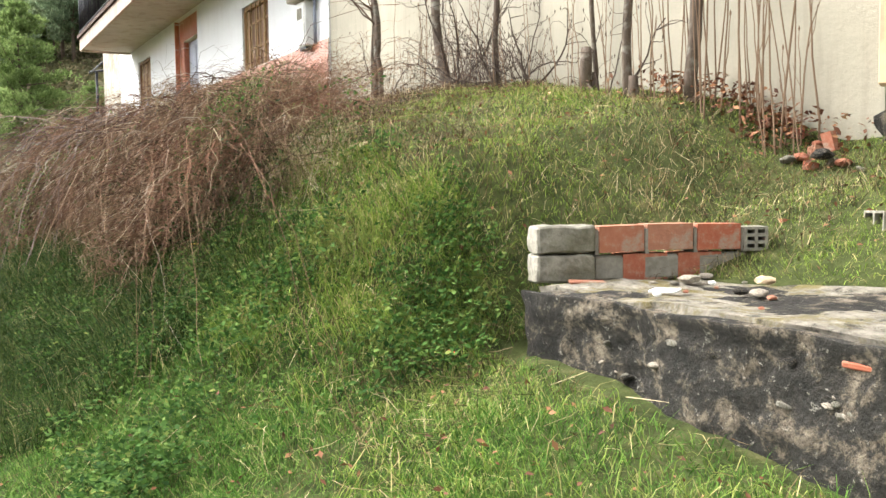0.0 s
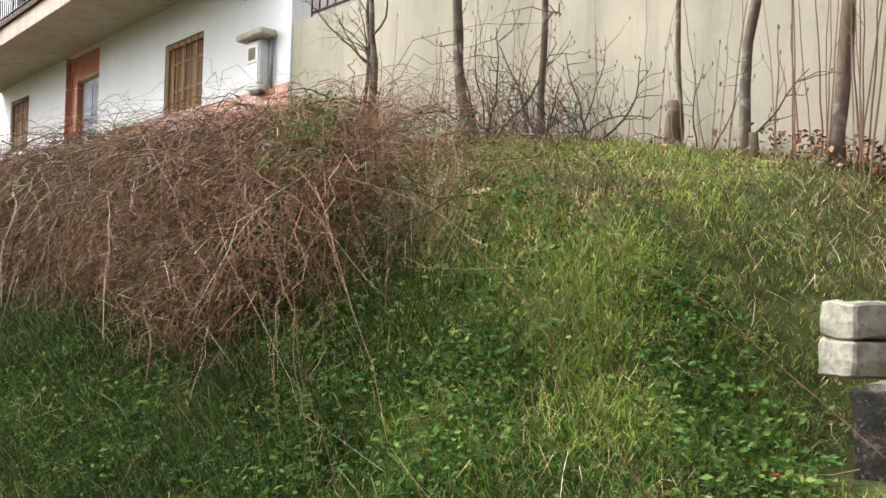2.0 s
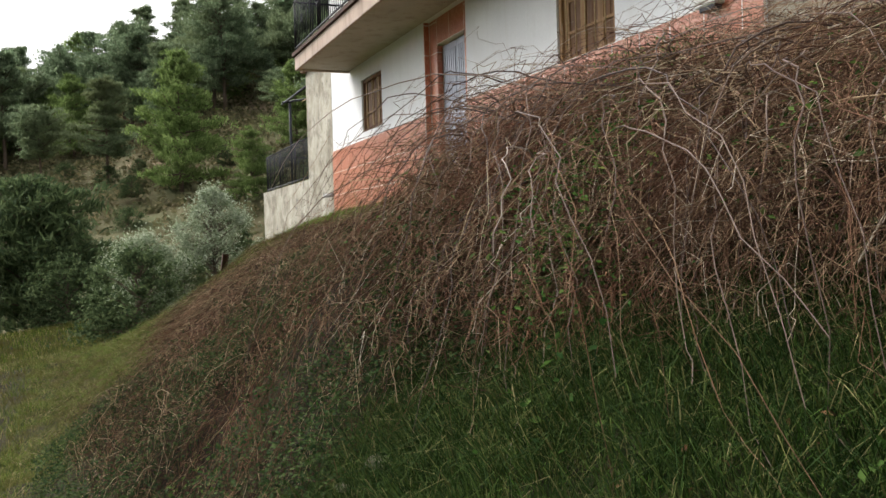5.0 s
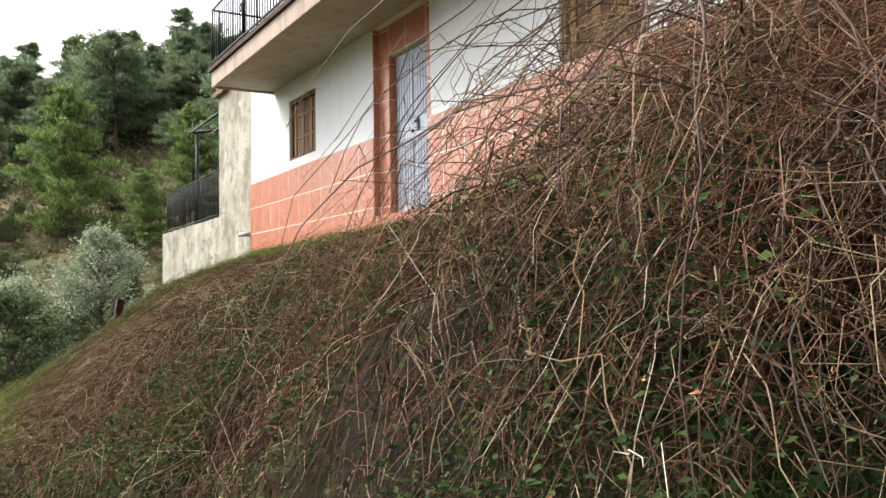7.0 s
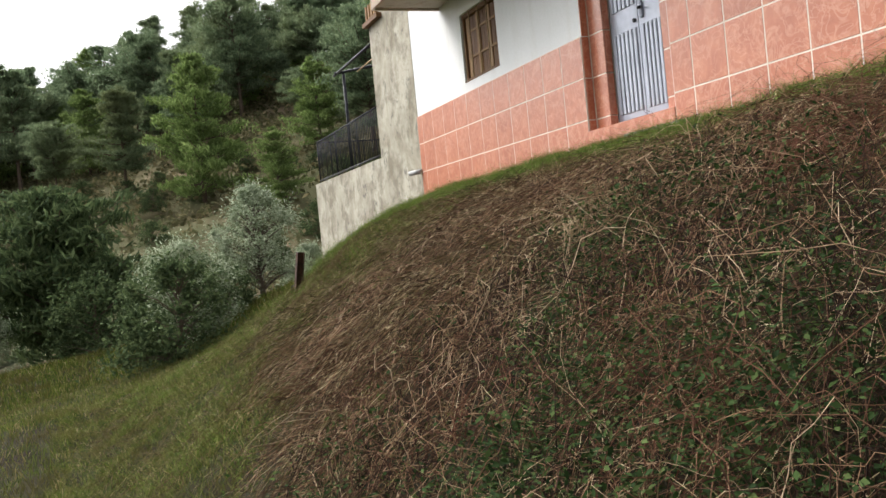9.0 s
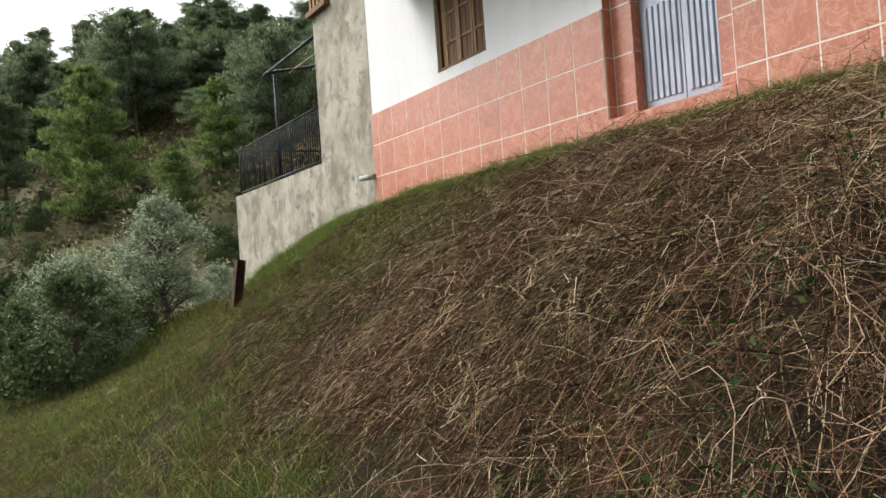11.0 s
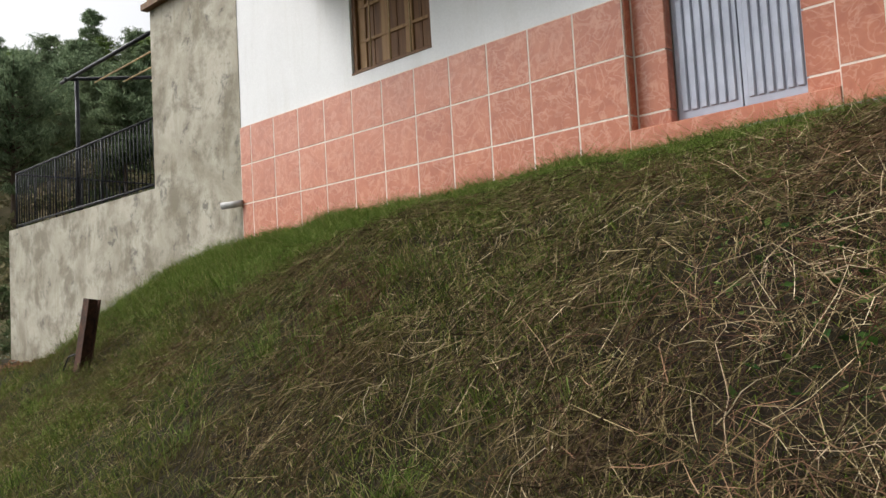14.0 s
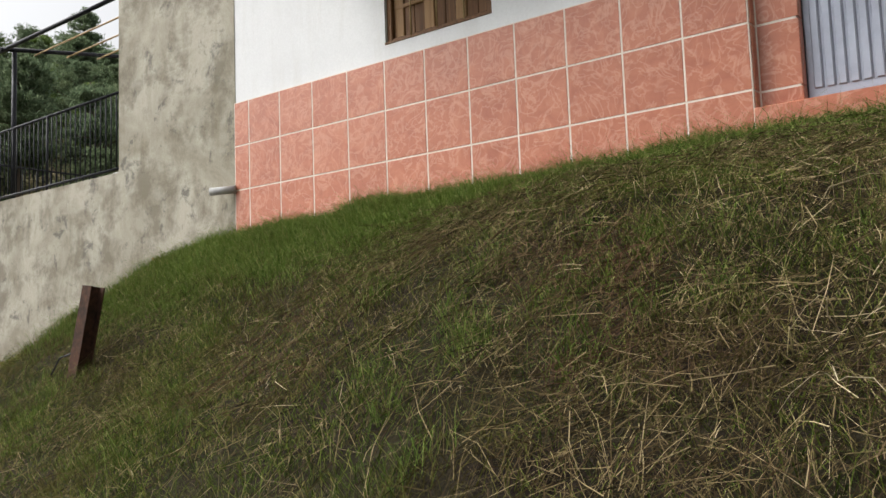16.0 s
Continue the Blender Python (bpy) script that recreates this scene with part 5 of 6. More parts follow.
# dry straw, flattened
x, y = pick(rg, 200000, 0.5, 14.2, -5.5, -0.8, lambda x, y: np.clip(0.05 + 0.9 * straw_zone(x, y) + 0.65 * flat_bramble(x, y) + 0.25 * np.clip(wob(x, y, 1.8, 3.3), 0, 1) * toe(x, y), 0, 1) * np.clip(0.55 + 1.2 * wob(x, y, 2.6, 3.3), 0.06, 1) * (1 - 0.85 * tangle(x, y)) * (1 - 0.9 * mound(x, y)) * (0.05 + 0.95 * smooth01((-1.5 - y) / 0.5)))
litter("straw", x, y, 0.05 + 0.22 * rg.uniform(0, 1, len(x)) ** 1.5, rg.uniform(0.0012, 0.0026, len(x)), rg, "straw", "flattened dry straw on the slope", lift=0.09, bias=2.2, spread=0.9)
x, y = pick(rg, 60000, 3.0, 12.5, -5.4, -1.7, lambda x, y: np.clip(0.30 + 1.4 * wob(x, y, 2.2, 5.1), 0, 1) * np.maximum(straw_zone(x, y), 0.8 * flat_bramble(x, y)) * (1 - 0.7 * tangle(x, y)) * (0.15 + 0.85 * smooth01((x - 5.2) / 2.4)))
litter("cut_straw", x, y, rg.uniform(0.04, 0.20, len(x)), rg.uniform(0.0012, 0.0026, len(x)), rg, "cutstraw", "pale cut straw strewn over the dark slope", lift=0.14, tilt=0.35, bias=2.2, spread=1.0)
x, y = pick(rg, 90000, 12.0, 19.0, -3.3, -0.2, lambda x, y: (0.14 + 0.35 * np.clip(0.3 - wob(x, y, 2.1, 7.0), 0, 1) + 0.75 * band(x, 15.6, 17.9, 0.8) * band(y, -2.9, -1.8, 0.5) * np.clip(0.55 - 0.9 * wob(x, y, 2.1, 7.0), 0.1, 1)) * (0.15 + 0.85 * smooth01((y + 3.0) / 0.4)) * off_slab(x, y) * (1 - 0.6 * mound(x, y)))
tagged(blades("dry_grass", x, y, rg.uniform(0.03, 0.13, len(x)), rg.uniform(0.002, 0.0035, len(x)), rg, "straw", 2.0), "thin dry grass among the green on the bank", "dry grass", kind="stuff")
x, y = pick(rg, 8000, 15.6, 20.8, -4.9, -0.4, lambda x, y: np.clip(0.5 + wob(x, y, 2.4, 1.3), 0.1, 1) * off_slab(x, y))
litter("lawn_straw", x, y, rg.uniform(0.04, 0.16, len(x)), rg.uniform(0.0012, 0.0024, len(x)), rg, "straw", "dead straw lying in the lawn and bank", lift=0.07, tilt=0.3)
# bright split canes lying loose over the cut brambles
x, y = pick(rg, 26000, 6.2, 13.4, -5.2, -1.7, lambda x, y: flat_bramble(x, y) * np.clip(0.45 + 1.1 * wob(x, y, 1.9, 5.5), 0.06, 1) * (1 - 0.8 * tangle(x, y)))
litter("split_canes", x, y, rg.uniform(0.05, 0.22, len(x)), rg.uniform(0.0014, 0.0030, len(x)), rg, "chip", "bright split bramble canes lying on the slope", "brambles", lift=0.17, tilt=0.4, bias=2.3, spread=0.9)
# long-bladed far grass
x, y = pick(rg, 50000, -16.0, -8.0, -10.0, 0.0, lambda x, y: 0.8 + 0 * x)
tagged(blades("far_grass", x, y, rg.uniform(0.08, 0.26, len(x)), rg.uniform(0.008, 0.016, len(x)), rg, "grass", 0.8), "green grass on the far end of the slope", "grass", kind="stuff")

# longer green grass along the foot of the house
x, y = pick(rg, 130000, -0.2, 12.6, -2.2, -0.01, lambda x, y: 1 - 0.92 * smooth01((-1.2 - 0.6 * smooth01((5.0 - x) / 4.0) - y - 0.35 * wob(x, y, 1.5, 3.0)) / 0.5))
tagged(blades("foot_grass", x, y, rg.uniform(0.07, 0.21, len(x)) * (1 + 0.35 * wob(x, y, 3.0, 1.0)), rg.uniform(0.0022, 0.0045, len(x)), rg, "lush", 1.7), "longer lush green grass along the house foot", "grass", kind="stuff")
# coarse tufts on the bank face
tx, ty = rg.uniform(15.9, 18.35, 130), rg.uniform(-3.0, -2.0, 130)
x, y = (tx[:, None] + rg.normal(0, 0.06, (130, 110))).ravel(), (ty[:, None] + rg.normal(0, 0.06, (130, 110))).ravel()
tagged(blades("bank_tufts", x, y, rg.uniform(0.04, 0.15, len(x)), rg.uniform(0.002, 0.0042, len(x)), rg, "bankgrass", 1.7), "coarse grass tufts on the bank face", "grass", kind="stuff")
n = 2600
x, y = rg.uniform(15.2, 20.5, n), rg.uniform(-4.6, -0.3, n)
m = (off_slab(x, y) > 0.5)
x, y = x[m], y[m]
tagged(leaves("fallen_leaves", np.stack([x, y, land(x, y) + rg.uniform(0.015, 0.06, len(x))], 1), rg.uniform(0.006, 0.018, len(x)), rg, "deadleaf"), "scattered fallen brown leaves in the grass", "leaf litter", kind="stuff")
# blond tuft beside the brambles
n = 1800
x, y = rg.normal(16.68, 0.2, n), rg.normal(-2.38, 0.2, n)
tagged(blades("blond_tuft", x, y, rg.uniform(0.08, 0.30, n), rg.uniform(0.0016, 0.003, n), rg, "paleblade", 1.3), "tall blond dry grass tuft beside the brambles", "dry grass", kind="stuff")

# broad-leaved weeds on the bank
x, y = pick(rg, 90000, 15.9, 18.6, -3.7, -1.9, lambda x, y: np.clip(0.18 + 0.75 * wob(x, y, 3.4, 2.0), 0.05, 1) * off_slab(x, y))
z = land(x, y) + rg.uniform(0.02, 0.14, len(x))
tagged(leaves("weeds", np.stack([x, y, z], 1), rg.uniform(0.006, 0.018, len(x)), rg, "weed"), "low broad-leaved weeds and clover on the bank", "weeds", kind="stuff")
x, y = pick(rg, 26000, 7.0, 16.5, -4.8, -1.5, lambda x, y: np.clip(wob(x, y, 1.9, 12.0) - 0.15, 0, 1))
z = land(x, y) + rg.uniform(0.03, 0.30, len(x)) * (0.25 + 0.75 * smooth01((x - 12.4) / 0.6)) + 0.22 * mound(x, y)
tagged(leaves("bramble_leaves", np.stack([x, y, z], 1), rg.uniform(0.010, 0.024, len(x)), rg, "weed"), "dark green bramble leaves among the canes", "leaves", kind="stuff")
x, y = pick(rg, 3600, 16.8, 18.7, -0.65, 0.0, lambda x, y: band(x, 16.95, 18.6, 0.3) * band(y, -0.30 + 0.12 * wob(x, y, 5.0), 0.1, 0.25) * np.clip(0.6 + wob(x, y, 4.0, 2.0), 0.1, 1))
tagged(leaves("leaf_litter", np.stack([x, y, land(x, y) + rg.uniform(0.0, 0.16, len(x)) * smooth01((y + 0.6) / 0.4)], 1), rg.uniform(0.010, 0.028, len(x)), rg, "deadleaf"), "rusty dead leaves heaped at the wall foot", "leaf litter", kind="stuff")
x, y = pick(rg, 9000, -7.4, -0.4, -1.5, -0.02, lambda x, y: smooth01((y + 0.9 + 0.3 * wob(x, y, 2.0)) / 0.5))
tagged(leaves("wall_foot_litter", np.stack([x, y, land(x, y) + rg.uniform(0.0, 0.05, len(x))], 1), rg.uniform(0.010, 0.03, len(x)), rg, "deadleaf"), "brown leaf litter along the retaining wall foot", "leaf litter", kind="stuff")
x, y = pick(rg, 9000, 11.8, 16.5, -3.9, -1.2, mound)
tagged(leaves("bramble_litter", np.stack([x, y, land(x, y) + rg.uniform(0.0, 0.35, len(x))], 1), rg.uniform(0.006, 0.013, len(x)), rg, "deadleaf"), "dead brown leaves caught in the brambles", "leaf litter", kind="stuff")


def canes(name, x, y, L, peak, rad, rg, bias, label, k=9, wig=0.035, lift=0.0, material="cane", spread=1.0):
    n = len(x)
    a = rg.normal(0, spread, n) + bias
    d = np.stack([np.cos(a), np.sin(a)], 1)
    s = np.linspace(0, 1, k)
    P = np.zeros((n, k, 3))
    P[:, :, 0] = x[:, None] + d[:, :1] * L[:, None] * s
    P[:, :, 1] = y[:, None] + d[:, 1:] * L[:, None] * s
    P += np.cumsum(rg.normal(0, wig, (n, k, 3)), axis=1) * L[:, None, None]
    # a cane that would leave its ground is shorter: not over the path, not onto the far slope, not against the house
    low = np.where(x > 12.4, -4.02 + 0.66 * smooth01((x - 13.6) / 2.0), -5.0)
    high = np.where(x > 12.4, -0.05, -1.7)
    left = np.where(x > 12.9, 12.85, -5.0)
    f = np.ones(n)
    for lim, c, sg in ((low, 1, 1), (high, 1, -1), (left, 0, 1)):
        reach = np.max(sg * (P[:, :1, c] - P[:, :, c]), axis=1)
        room = np.maximum(sg * (P[:, 0, c] - lim), 0.02)
        f = np.minimum(f, room / np.maximum(reach, 1e-4))
    f = np.clip(f, 0.05, 1)
    P[:, :, :2] = P[:, :1, :2] + (P[:, :, :2] - P[:, :1, :2]) * f[:, None, None]
    g = land(P[:, :, 0], P[:, :, 1])
    z0 = g[:, :1] + lift * rg.uniform(0, 1, n)[:, None]
    arch = 0.5 * (z0 + g + z0 - g[:, :1]) + peak[:, None] * 4 * s * (1 - 0.82 * s) / 1.25 + P[:, :, 2] * f[:, None]
    P[:, :, 2] = np.clip(arch, g + 0.015 + rg.uniform(0, 0.06, n)[:, None], g + (0.12 + 1.6 * peak)[:, None] + lift)
    R = rad[:, None] * (1 - 0.75 * s)[None, :]
    return tagged(sweep(name, P, R, material), label, "brambles", kind="stuff")


x, y = pick(rg, 40000, 11.8, 16.8, -3.9, -1.0, lambda x, y: mound(x, y) * (0.30 + 0.70 * np.maximum(smooth01((y + 3.35) / 0.5), smooth01((x - 15.2) / 0.6))))
n = len(x)
low = 1 - 0.35 * smooth01((x - 13.4) / 0.8)
canes("bramble_canes", x, y, rg.uniform(0.25, 0.95, n), rg.uniform(0.06, 0.36, n) * low, rg.uniform(0.0009, 0.0027, n), rg, -1.57, "tangled leafless red-brown bramble canes on the bank", 12, 0.07, 0.22, spread=2.4)
x, y = pick(rg, 9000, 11.4, 16.6, -3.5, -2.2, mound)
n = len(x)
canes("bramble_twigs", x, y, rg.uniform(0.1, 0.5, n), rg.uniform(0.10, 0.40, n) * (1 - 0.4 * smooth01((x - 13.4) / 0.8)), rg.uniform(0.001, 0.002, n), rg, 1.0, "fine dry bramble twigs over the tangle", 8, 0.08, 0.18)
x, y = pick(rg, 20000, 5.5, 12.9, -5.4, -0.9, lambda x, y: flat_bramble(x, y) * (1 - 0.7 * tangle(x, y)))
n = len(x)
canes("cut_brambles", x, y, rg.uniform(0.12, 0.6, n), rg.uniform(0.01, 0.12, n), rg.uniform(0.0007, 0.0019, n), rg, -1.0, "cut brown bramble canes lying on the slope", 8, 0.07, 0.05, "cutcane", 1.6)
x, y = pick(rg, 7000, 3.0, 12.5, -4.9, -1.2, lambda x, y: 0.03 + 0.85 * np.maximum(straw_zone(x, y), 0.6 * flat_bramble(x, y)))
n = len(x)
canes("dry_stalks", x, y, rg.uniform(0.10, 0.34, n), rg.uniform(0.02, 0.13, n), rg.uniform(0.0010, 0.0022, n), rg, -1.0, "dry stalks lying in the straw", 6, 0.05, 0.03, "palestalk")

n = 420
x = rg.uniform(13.3, 17.1, n)
y = -3.45 + 0.66 * smooth01((x - 13.6) / 2.0) + rg.uniform(-0.1, 0.5, n)
canes("pale_canes", x, y, rg.uniform(0.3, 0.9, n), rg.uniform(0.12, 0.34, n), rg.uniform(0.0012, 0.0034, n), rg, -1.57, "bleached pale canes hanging from the tangle", 12, 0.08, 0.3, "palestalk", 1.6)


def hanging(n, x0, x1, L0, L1, r0, r1, rg, name, label, material, sway_by=0.95):
    """Long old canes that leave the crown of the heap, bow outwards and hang down its face."""
    x = rg.uniform(x0, x1, n)
    y0 = -2.95 + 0.45 * smooth01((x - 13.6) / 2.0) + rg.uniform(-0.35, 0.5, n)
    k = 14
    s = np.linspace(0, 1, k)
    L = rg.uniform(L0, L1, n)
    out = rg.uniform(0.35, 0.75, n) * L
    sway = rg.normal(0, sway_by, n) * L
    P = np.zeros((n, k, 3))
    P[:, :, 0] = x[:, None] + sway[:, None] * s + np.cumsum(rg.normal(0, 0.026, (n, k)), 1)
    P[:, :, 1] = y0[:, None] - out[:, None] * s ** 0.8 + np.cumsum(rg.normal(0, 0.02, (n, k)), 1)
    face = -4.2 + 0.55 * smooth01((x - 13.6) / 2.0) + rg.uniform(0, 0.4, n)
    f = np.clip((y0 - face) / np.maximum(y0 - P[:, :, 1].min(1), 1e-3), 0.1, 1)
    P[:, :, 1] = y0[:, None] + (P[:, :, 1] - y0[:, None]) * f[:, None]
    P[:, :, 0] = np.maximum(P[:, :, 0], 12.6)
    top = land(x, y0) + rg.uniform(0.15, 0.55, n)
    P[:, :, 2] = top[:, None] + (rg.uniform(0.1, 0.5, n) * L)[:, None] * s - (rg.uniform(0.6, 1.5, n) * L)[:, None] * s ** 2 + np.cumsum(rg.normal(0, 0.01, (n, k)), 1)
    P[:, :, 2] = np.maximum(P[:, :, 2], land(P[:, :, 0], P[:, :, 1]) + 0.02 + rg.uniform(0, 0.12, n)[:, None])
    R = rg.uniform(r0, r1, n)[:, None] * (1 - 0.65 * s)[None, :]
    return tagged(sweep(name, P, R, material, 5), label, "brambles", kind="stuff")


hanging(170, 13.3, 15.4, 0.7, 1.7, 0.0018, 0.0042, rg, "old_canes", "thick grey-brown bramble canes arching over the heap", "thickcane", 0.7)
hanging(520, 13.3, 16.5, 0.5, 1.4, 0.0010, 0.0024, rg, "hanging_canes", "thin brown canes hanging down the face of the brambles", "cane")
hanging(20, 14.6, 16.4, 0.4, 0.8, 0.0012, 0.0022, rg, "bleached_canes", "bleached white canes hanging over the grass", "paleblade", 0.3)


# dark uncut tangle with its leaves
x, y = pick(rg, 5000, 9.8, 14.2, -4.9, -2.8, tangle)
n = len(x)
canes("dark_brambles", x, y, rg.uniform(0.12, 0.55, n), rg.uniform(0.04, 0.26, n), rg.uniform(0.0008, 0.002, n), rg, 2.6, "dark uncut bramble tangle on the slope", 10, 0.07, 0.12, "cutcane")
x, y = pick(rg, 170000, 9.8, 14.8, -5.2, -2.6, lambda x, y: tangle(x, y) * np.clip(0.40 + wob(x, y, 2.8, 1.0), 0, 1))
tagged(leaves("tangle_leaves", np.stack([x, y, land(x, y) + rg.uniform(0.02, 0.28, len(x))], 1), rg.uniform(0.006, 0.014, len(x)), rg, "bramble"), "dark green bramble leaves in the uncut tangle", "leaves", kind="stuff")
# leaves over the face of the mound, thickest where it meets the grass
x, y = pick(rg, 60000, 13.6, 16.9, -4.3, -2.4, lambda x, y: band(y, -4.0 + 0.85 * smooth01((x - 13.5) / 1.8), -3.3 + 0.85 * smooth01((x - 13.5) / 1.8), 0.3) * np.clip(0.25 + 1.1 * wob(x, y, 3.1, 6.0), 0, 1))
tagged(leaves("mound_leaves", np.stack([x, y, land(x, y) + 0.02 + 0.42 * rg.uniform(0, 1, len(x)) ** 1.5], 1), rg.uniform(0.008, 0.02, len(x)), rg, "bramble"), "dark green leaves on the face of the brambles", "leaves", kind="stuff")
x, y = pick(rg, 60000, 13.2, 16.6, -3.7, -1.9, lambda x, y: mound(x, y) * np.clip(1.6 * wob(x, y, 2.2, 3.7) - 0.25, 0, 1))
tagged(leaves("heap_leaves", np.stack([x, y, land(x, y) + rg.uniform(0.15, 0.55, len(x))], 1), rg.uniform(0.006, 0.016, len(x)), rg, "weed"), "green leaf patches among the bramble canes", "leaves", kind="stuff")
# coarse grass at the foot of the mound, the bank's shade painted in
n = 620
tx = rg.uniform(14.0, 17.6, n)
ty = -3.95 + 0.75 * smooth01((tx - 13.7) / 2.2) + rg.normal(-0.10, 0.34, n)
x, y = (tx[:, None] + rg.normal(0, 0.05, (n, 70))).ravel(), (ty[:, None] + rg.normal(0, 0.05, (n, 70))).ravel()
tagged(blades("foot_tufts", x, y, rg.uniform(0.07, 0.24, len(x)), rg.uniform(0.002, 0.0045, len(x)), rg, "coarse", 1.9), "long grass tufts below the brambles, shade put into their dark green", "grass", kind="stuff")
n = 420
x = rg.uniform(13.4, 17.2, n)
y = -3.1 + 0.6 * smooth01((x - 13.7) / 1.8) + rg.normal(0, 0.25, n)
tagged(blades("bleached_stalks", x, y, rg.uniform(0.15, 0.45, n), rg.uniform(0.002, 0.0035, n), rg, "paleblade", 1.5), "bleached bent stalks at the foot of the brambles", "dry grass", kind="stuff")

# upright shoots and dead brush along the beige wall
def shoots(n, x0, x1, y0, y1, h0, h1, r0, r1, rg, label, wander=0.02):
    """Single bare shoots, each with a bud at its tip and now and then a side twig."""
    for i in range(n):
        x, y, h = rg.uniform(x0, x1), rg.uniform(y0, y1), rg.uniform(h0, h1)
        ln = (rg.normal(0, 0.09), min(rg.normal(0, 0.06), 0.0))
        r = rg.uniform(r0, r1)
        pts, off = [], Vector((0, 0, 0))
        for k in range(9):
            u = k / 8
            off += Vector((rg.normal(0, wander), rg.normal(0, wander * 0.5), 0)) * 0.5 * (k > 0)
            pts.append(Vector((ln[0] * h * u + off.x, min(ln[1] * h * u + off.y, -0.012 - y), h * u - 0.03)))
        sh = thing("bare_shoot", label, "shoot", (x, y, float(land(x, y))), "bare shoots by the wall")
        bm = tube(bmesh.new(), pts, [r * (1 - 0.6 * k / 8) for k in range(9)], 5)
        part("stem", bm, "stem", sh)
        part("bud", tube(bmesh.new(), [pts[-1], pts[-1] + Vector((0, 0, 0.012)), pts[-1] + Vector((0, 0, 0.03))], [r * 0.6, r * 1.3, r * 0.3], 5), "stem", sh)
        if i % 2:
            q = pts[4]
            a = 1 if i % 4 == 1 else -1
            part("side_twig", tube(bmesh.new(), [q, q + Vector((0.05 * a, -0.01, 0.10)) * h, q + Vector((0.07 * a, -0.015, 0.22)) * h], [r * 0.5, r * 0.4, r * 0.25], 4), "stem", sh)


shoots(46, 16.95, 18.45, -0.40, -0.05, 0.4, 2.3, 0.003, 0.0065, rg, "straight bare brown shoot rising by the beige wall", 0.012)
shoots(44, 13.4, 16.9, -0.40, -0.05, 0.25, 1.2, 0.0025, 0.005, rg, "thin bare stem standing against the beige wall")
n = 170
x, y = rg.normal(15.4, 0.42, n), rg.uniform(-0.45, -0.05, n)
canes("dead_brush", x, y, rg.uniform(0.2, 0.7, n), rg.uniform(0.06, 0.42, n), rg.uniform(0.0015, 0.004, n), rg, 3.0, "tangled dead brush heaped against the wall", 9, 0.07, 0.1, "deadtwig")

# ---- single flowers and scraps in the grass ----
for fx, fy in ((15.88, -3.72), (16.9, -2.9)):
    fl = thing("dandelion", "small yellow flower in the grass", "flower", (fx, fy, float(land(fx, fy))))
    part("stalk", tube(bmesh.new(), [(0, 0, -0.02), (0.005, 0, 0.10)], 0.002, 5), "weed", fl)
    bm = bmesh.new()
    for k in range(12):
        a = k * math.tau / 12
        box(bm, -0.003, 0.003, 0.0, 0.02, 0.0, 0.002)
        bmesh.ops.rotate(bm, verts=bm.verts[-8:], cent=(0, 0, 0), matrix=Matrix.Rotation(a, 3, 'Z'))
    part("petals", bm, "yellow", fl).location = (0.005, 0, 0.10)
sc = part("plastic_scrap", box(bmesh.new(), -0.015, 0.015, -0.008, 0.008, 0, 0.006, 0.002), "red")
sc.matrix_basis = pose(18.46, -2.38, float(land(18.46, -2.38)) + 0.06, 10, 12, 30)
tagged(sc, "small red plastic scrap in the grass", "litter")


# ---- trees of the valley ----
def clump_tree(name, seed, h, crown, leaf_mat, bark_mat, clumps, per, leaf, trunk_r, shape, label, category, trunk_h=0.5, wide=0.55):
    """Tapered trunk, limbs to each clump, and a crown of small leaves in uneven clumps."""
    rg = np.random.default_rng(seed)
    tree = thing(name, label, category)
    tb = bmesh.new()
    top = Vector((rg.normal(0, 0.03) * h, rg.normal(0, 0.03) * h, h * 0.93))
    tp = [top * (i / 7) + Vector((rg.normal(0, 0.012), rg.normal(0, 0.012), 0)) * h * (i > 0) for i in range(8)]
    tube(tb, tp, [trunk_r * (1 - 0.85 * i / 7) for i in range(8)], 7)
    C, S = [], []
    for i in range(clumps):
        u = rg.uniform(0, 1)
        zf = trunk_h + (1 - trunk_h) * u
        rr = shape(u) * crown * math.sqrt(rg.uniform(0.1, 1.0))
        a = rg.uniform(0, math.tau)
        ax = top * (zf * 0.95)
        c = Vector((ax.x + rr * math.cos(a), ax.y + rr * math.sin(a), zf * h))
        st = top * max(0.05, zf * 0.95 - 0.35 * rr / h - 0.04)
        tube(tb, [st, (st + c) / 2 + Vector((0, 0, 0.03 * h)), c], [trunk_r * 0.3, trunk_r * 0.18, trunk_r * 0.06], 4)
        k = int(per * rg.uniform(0.6, 1.4))
        cr = crown * rg.uniform(0.14, 0.34) * (1.15 - 0.5 * u)
        q = rg.normal(size=(k, 3))
        q /= np.linalg.norm(q, axis=1, keepdims=True)
        q *= np.abs(rg.normal(0, 0.62, (k, 1))) * 1.25 * cr * np.array([1.2, 1.2, 1.05])
        C.append(q + np.array(c))
        S.append(rg.uniform(0.6, 1.3, k) * leaf)
    part("trunk", tb, bark_mat, tree)
    crown_ob = leaves("crown", np.concatenate(C), np.concatenate(S), rg, leaf_mat, 0.25, tree, wide)
    return tree


def cone(u):
    return 0.12 + 0.95 * (1 - u) ** 0.8 if u > 0.1 else 0.75


def dome(u):
    return math.sqrt(max(0.05, 1 - (2 * u - 0.75) ** 2 * 0.75))


def crownlike(u):
    return (1.0 - 0.75 * u) * min(1.0, 0.45 + 2.2 * u)


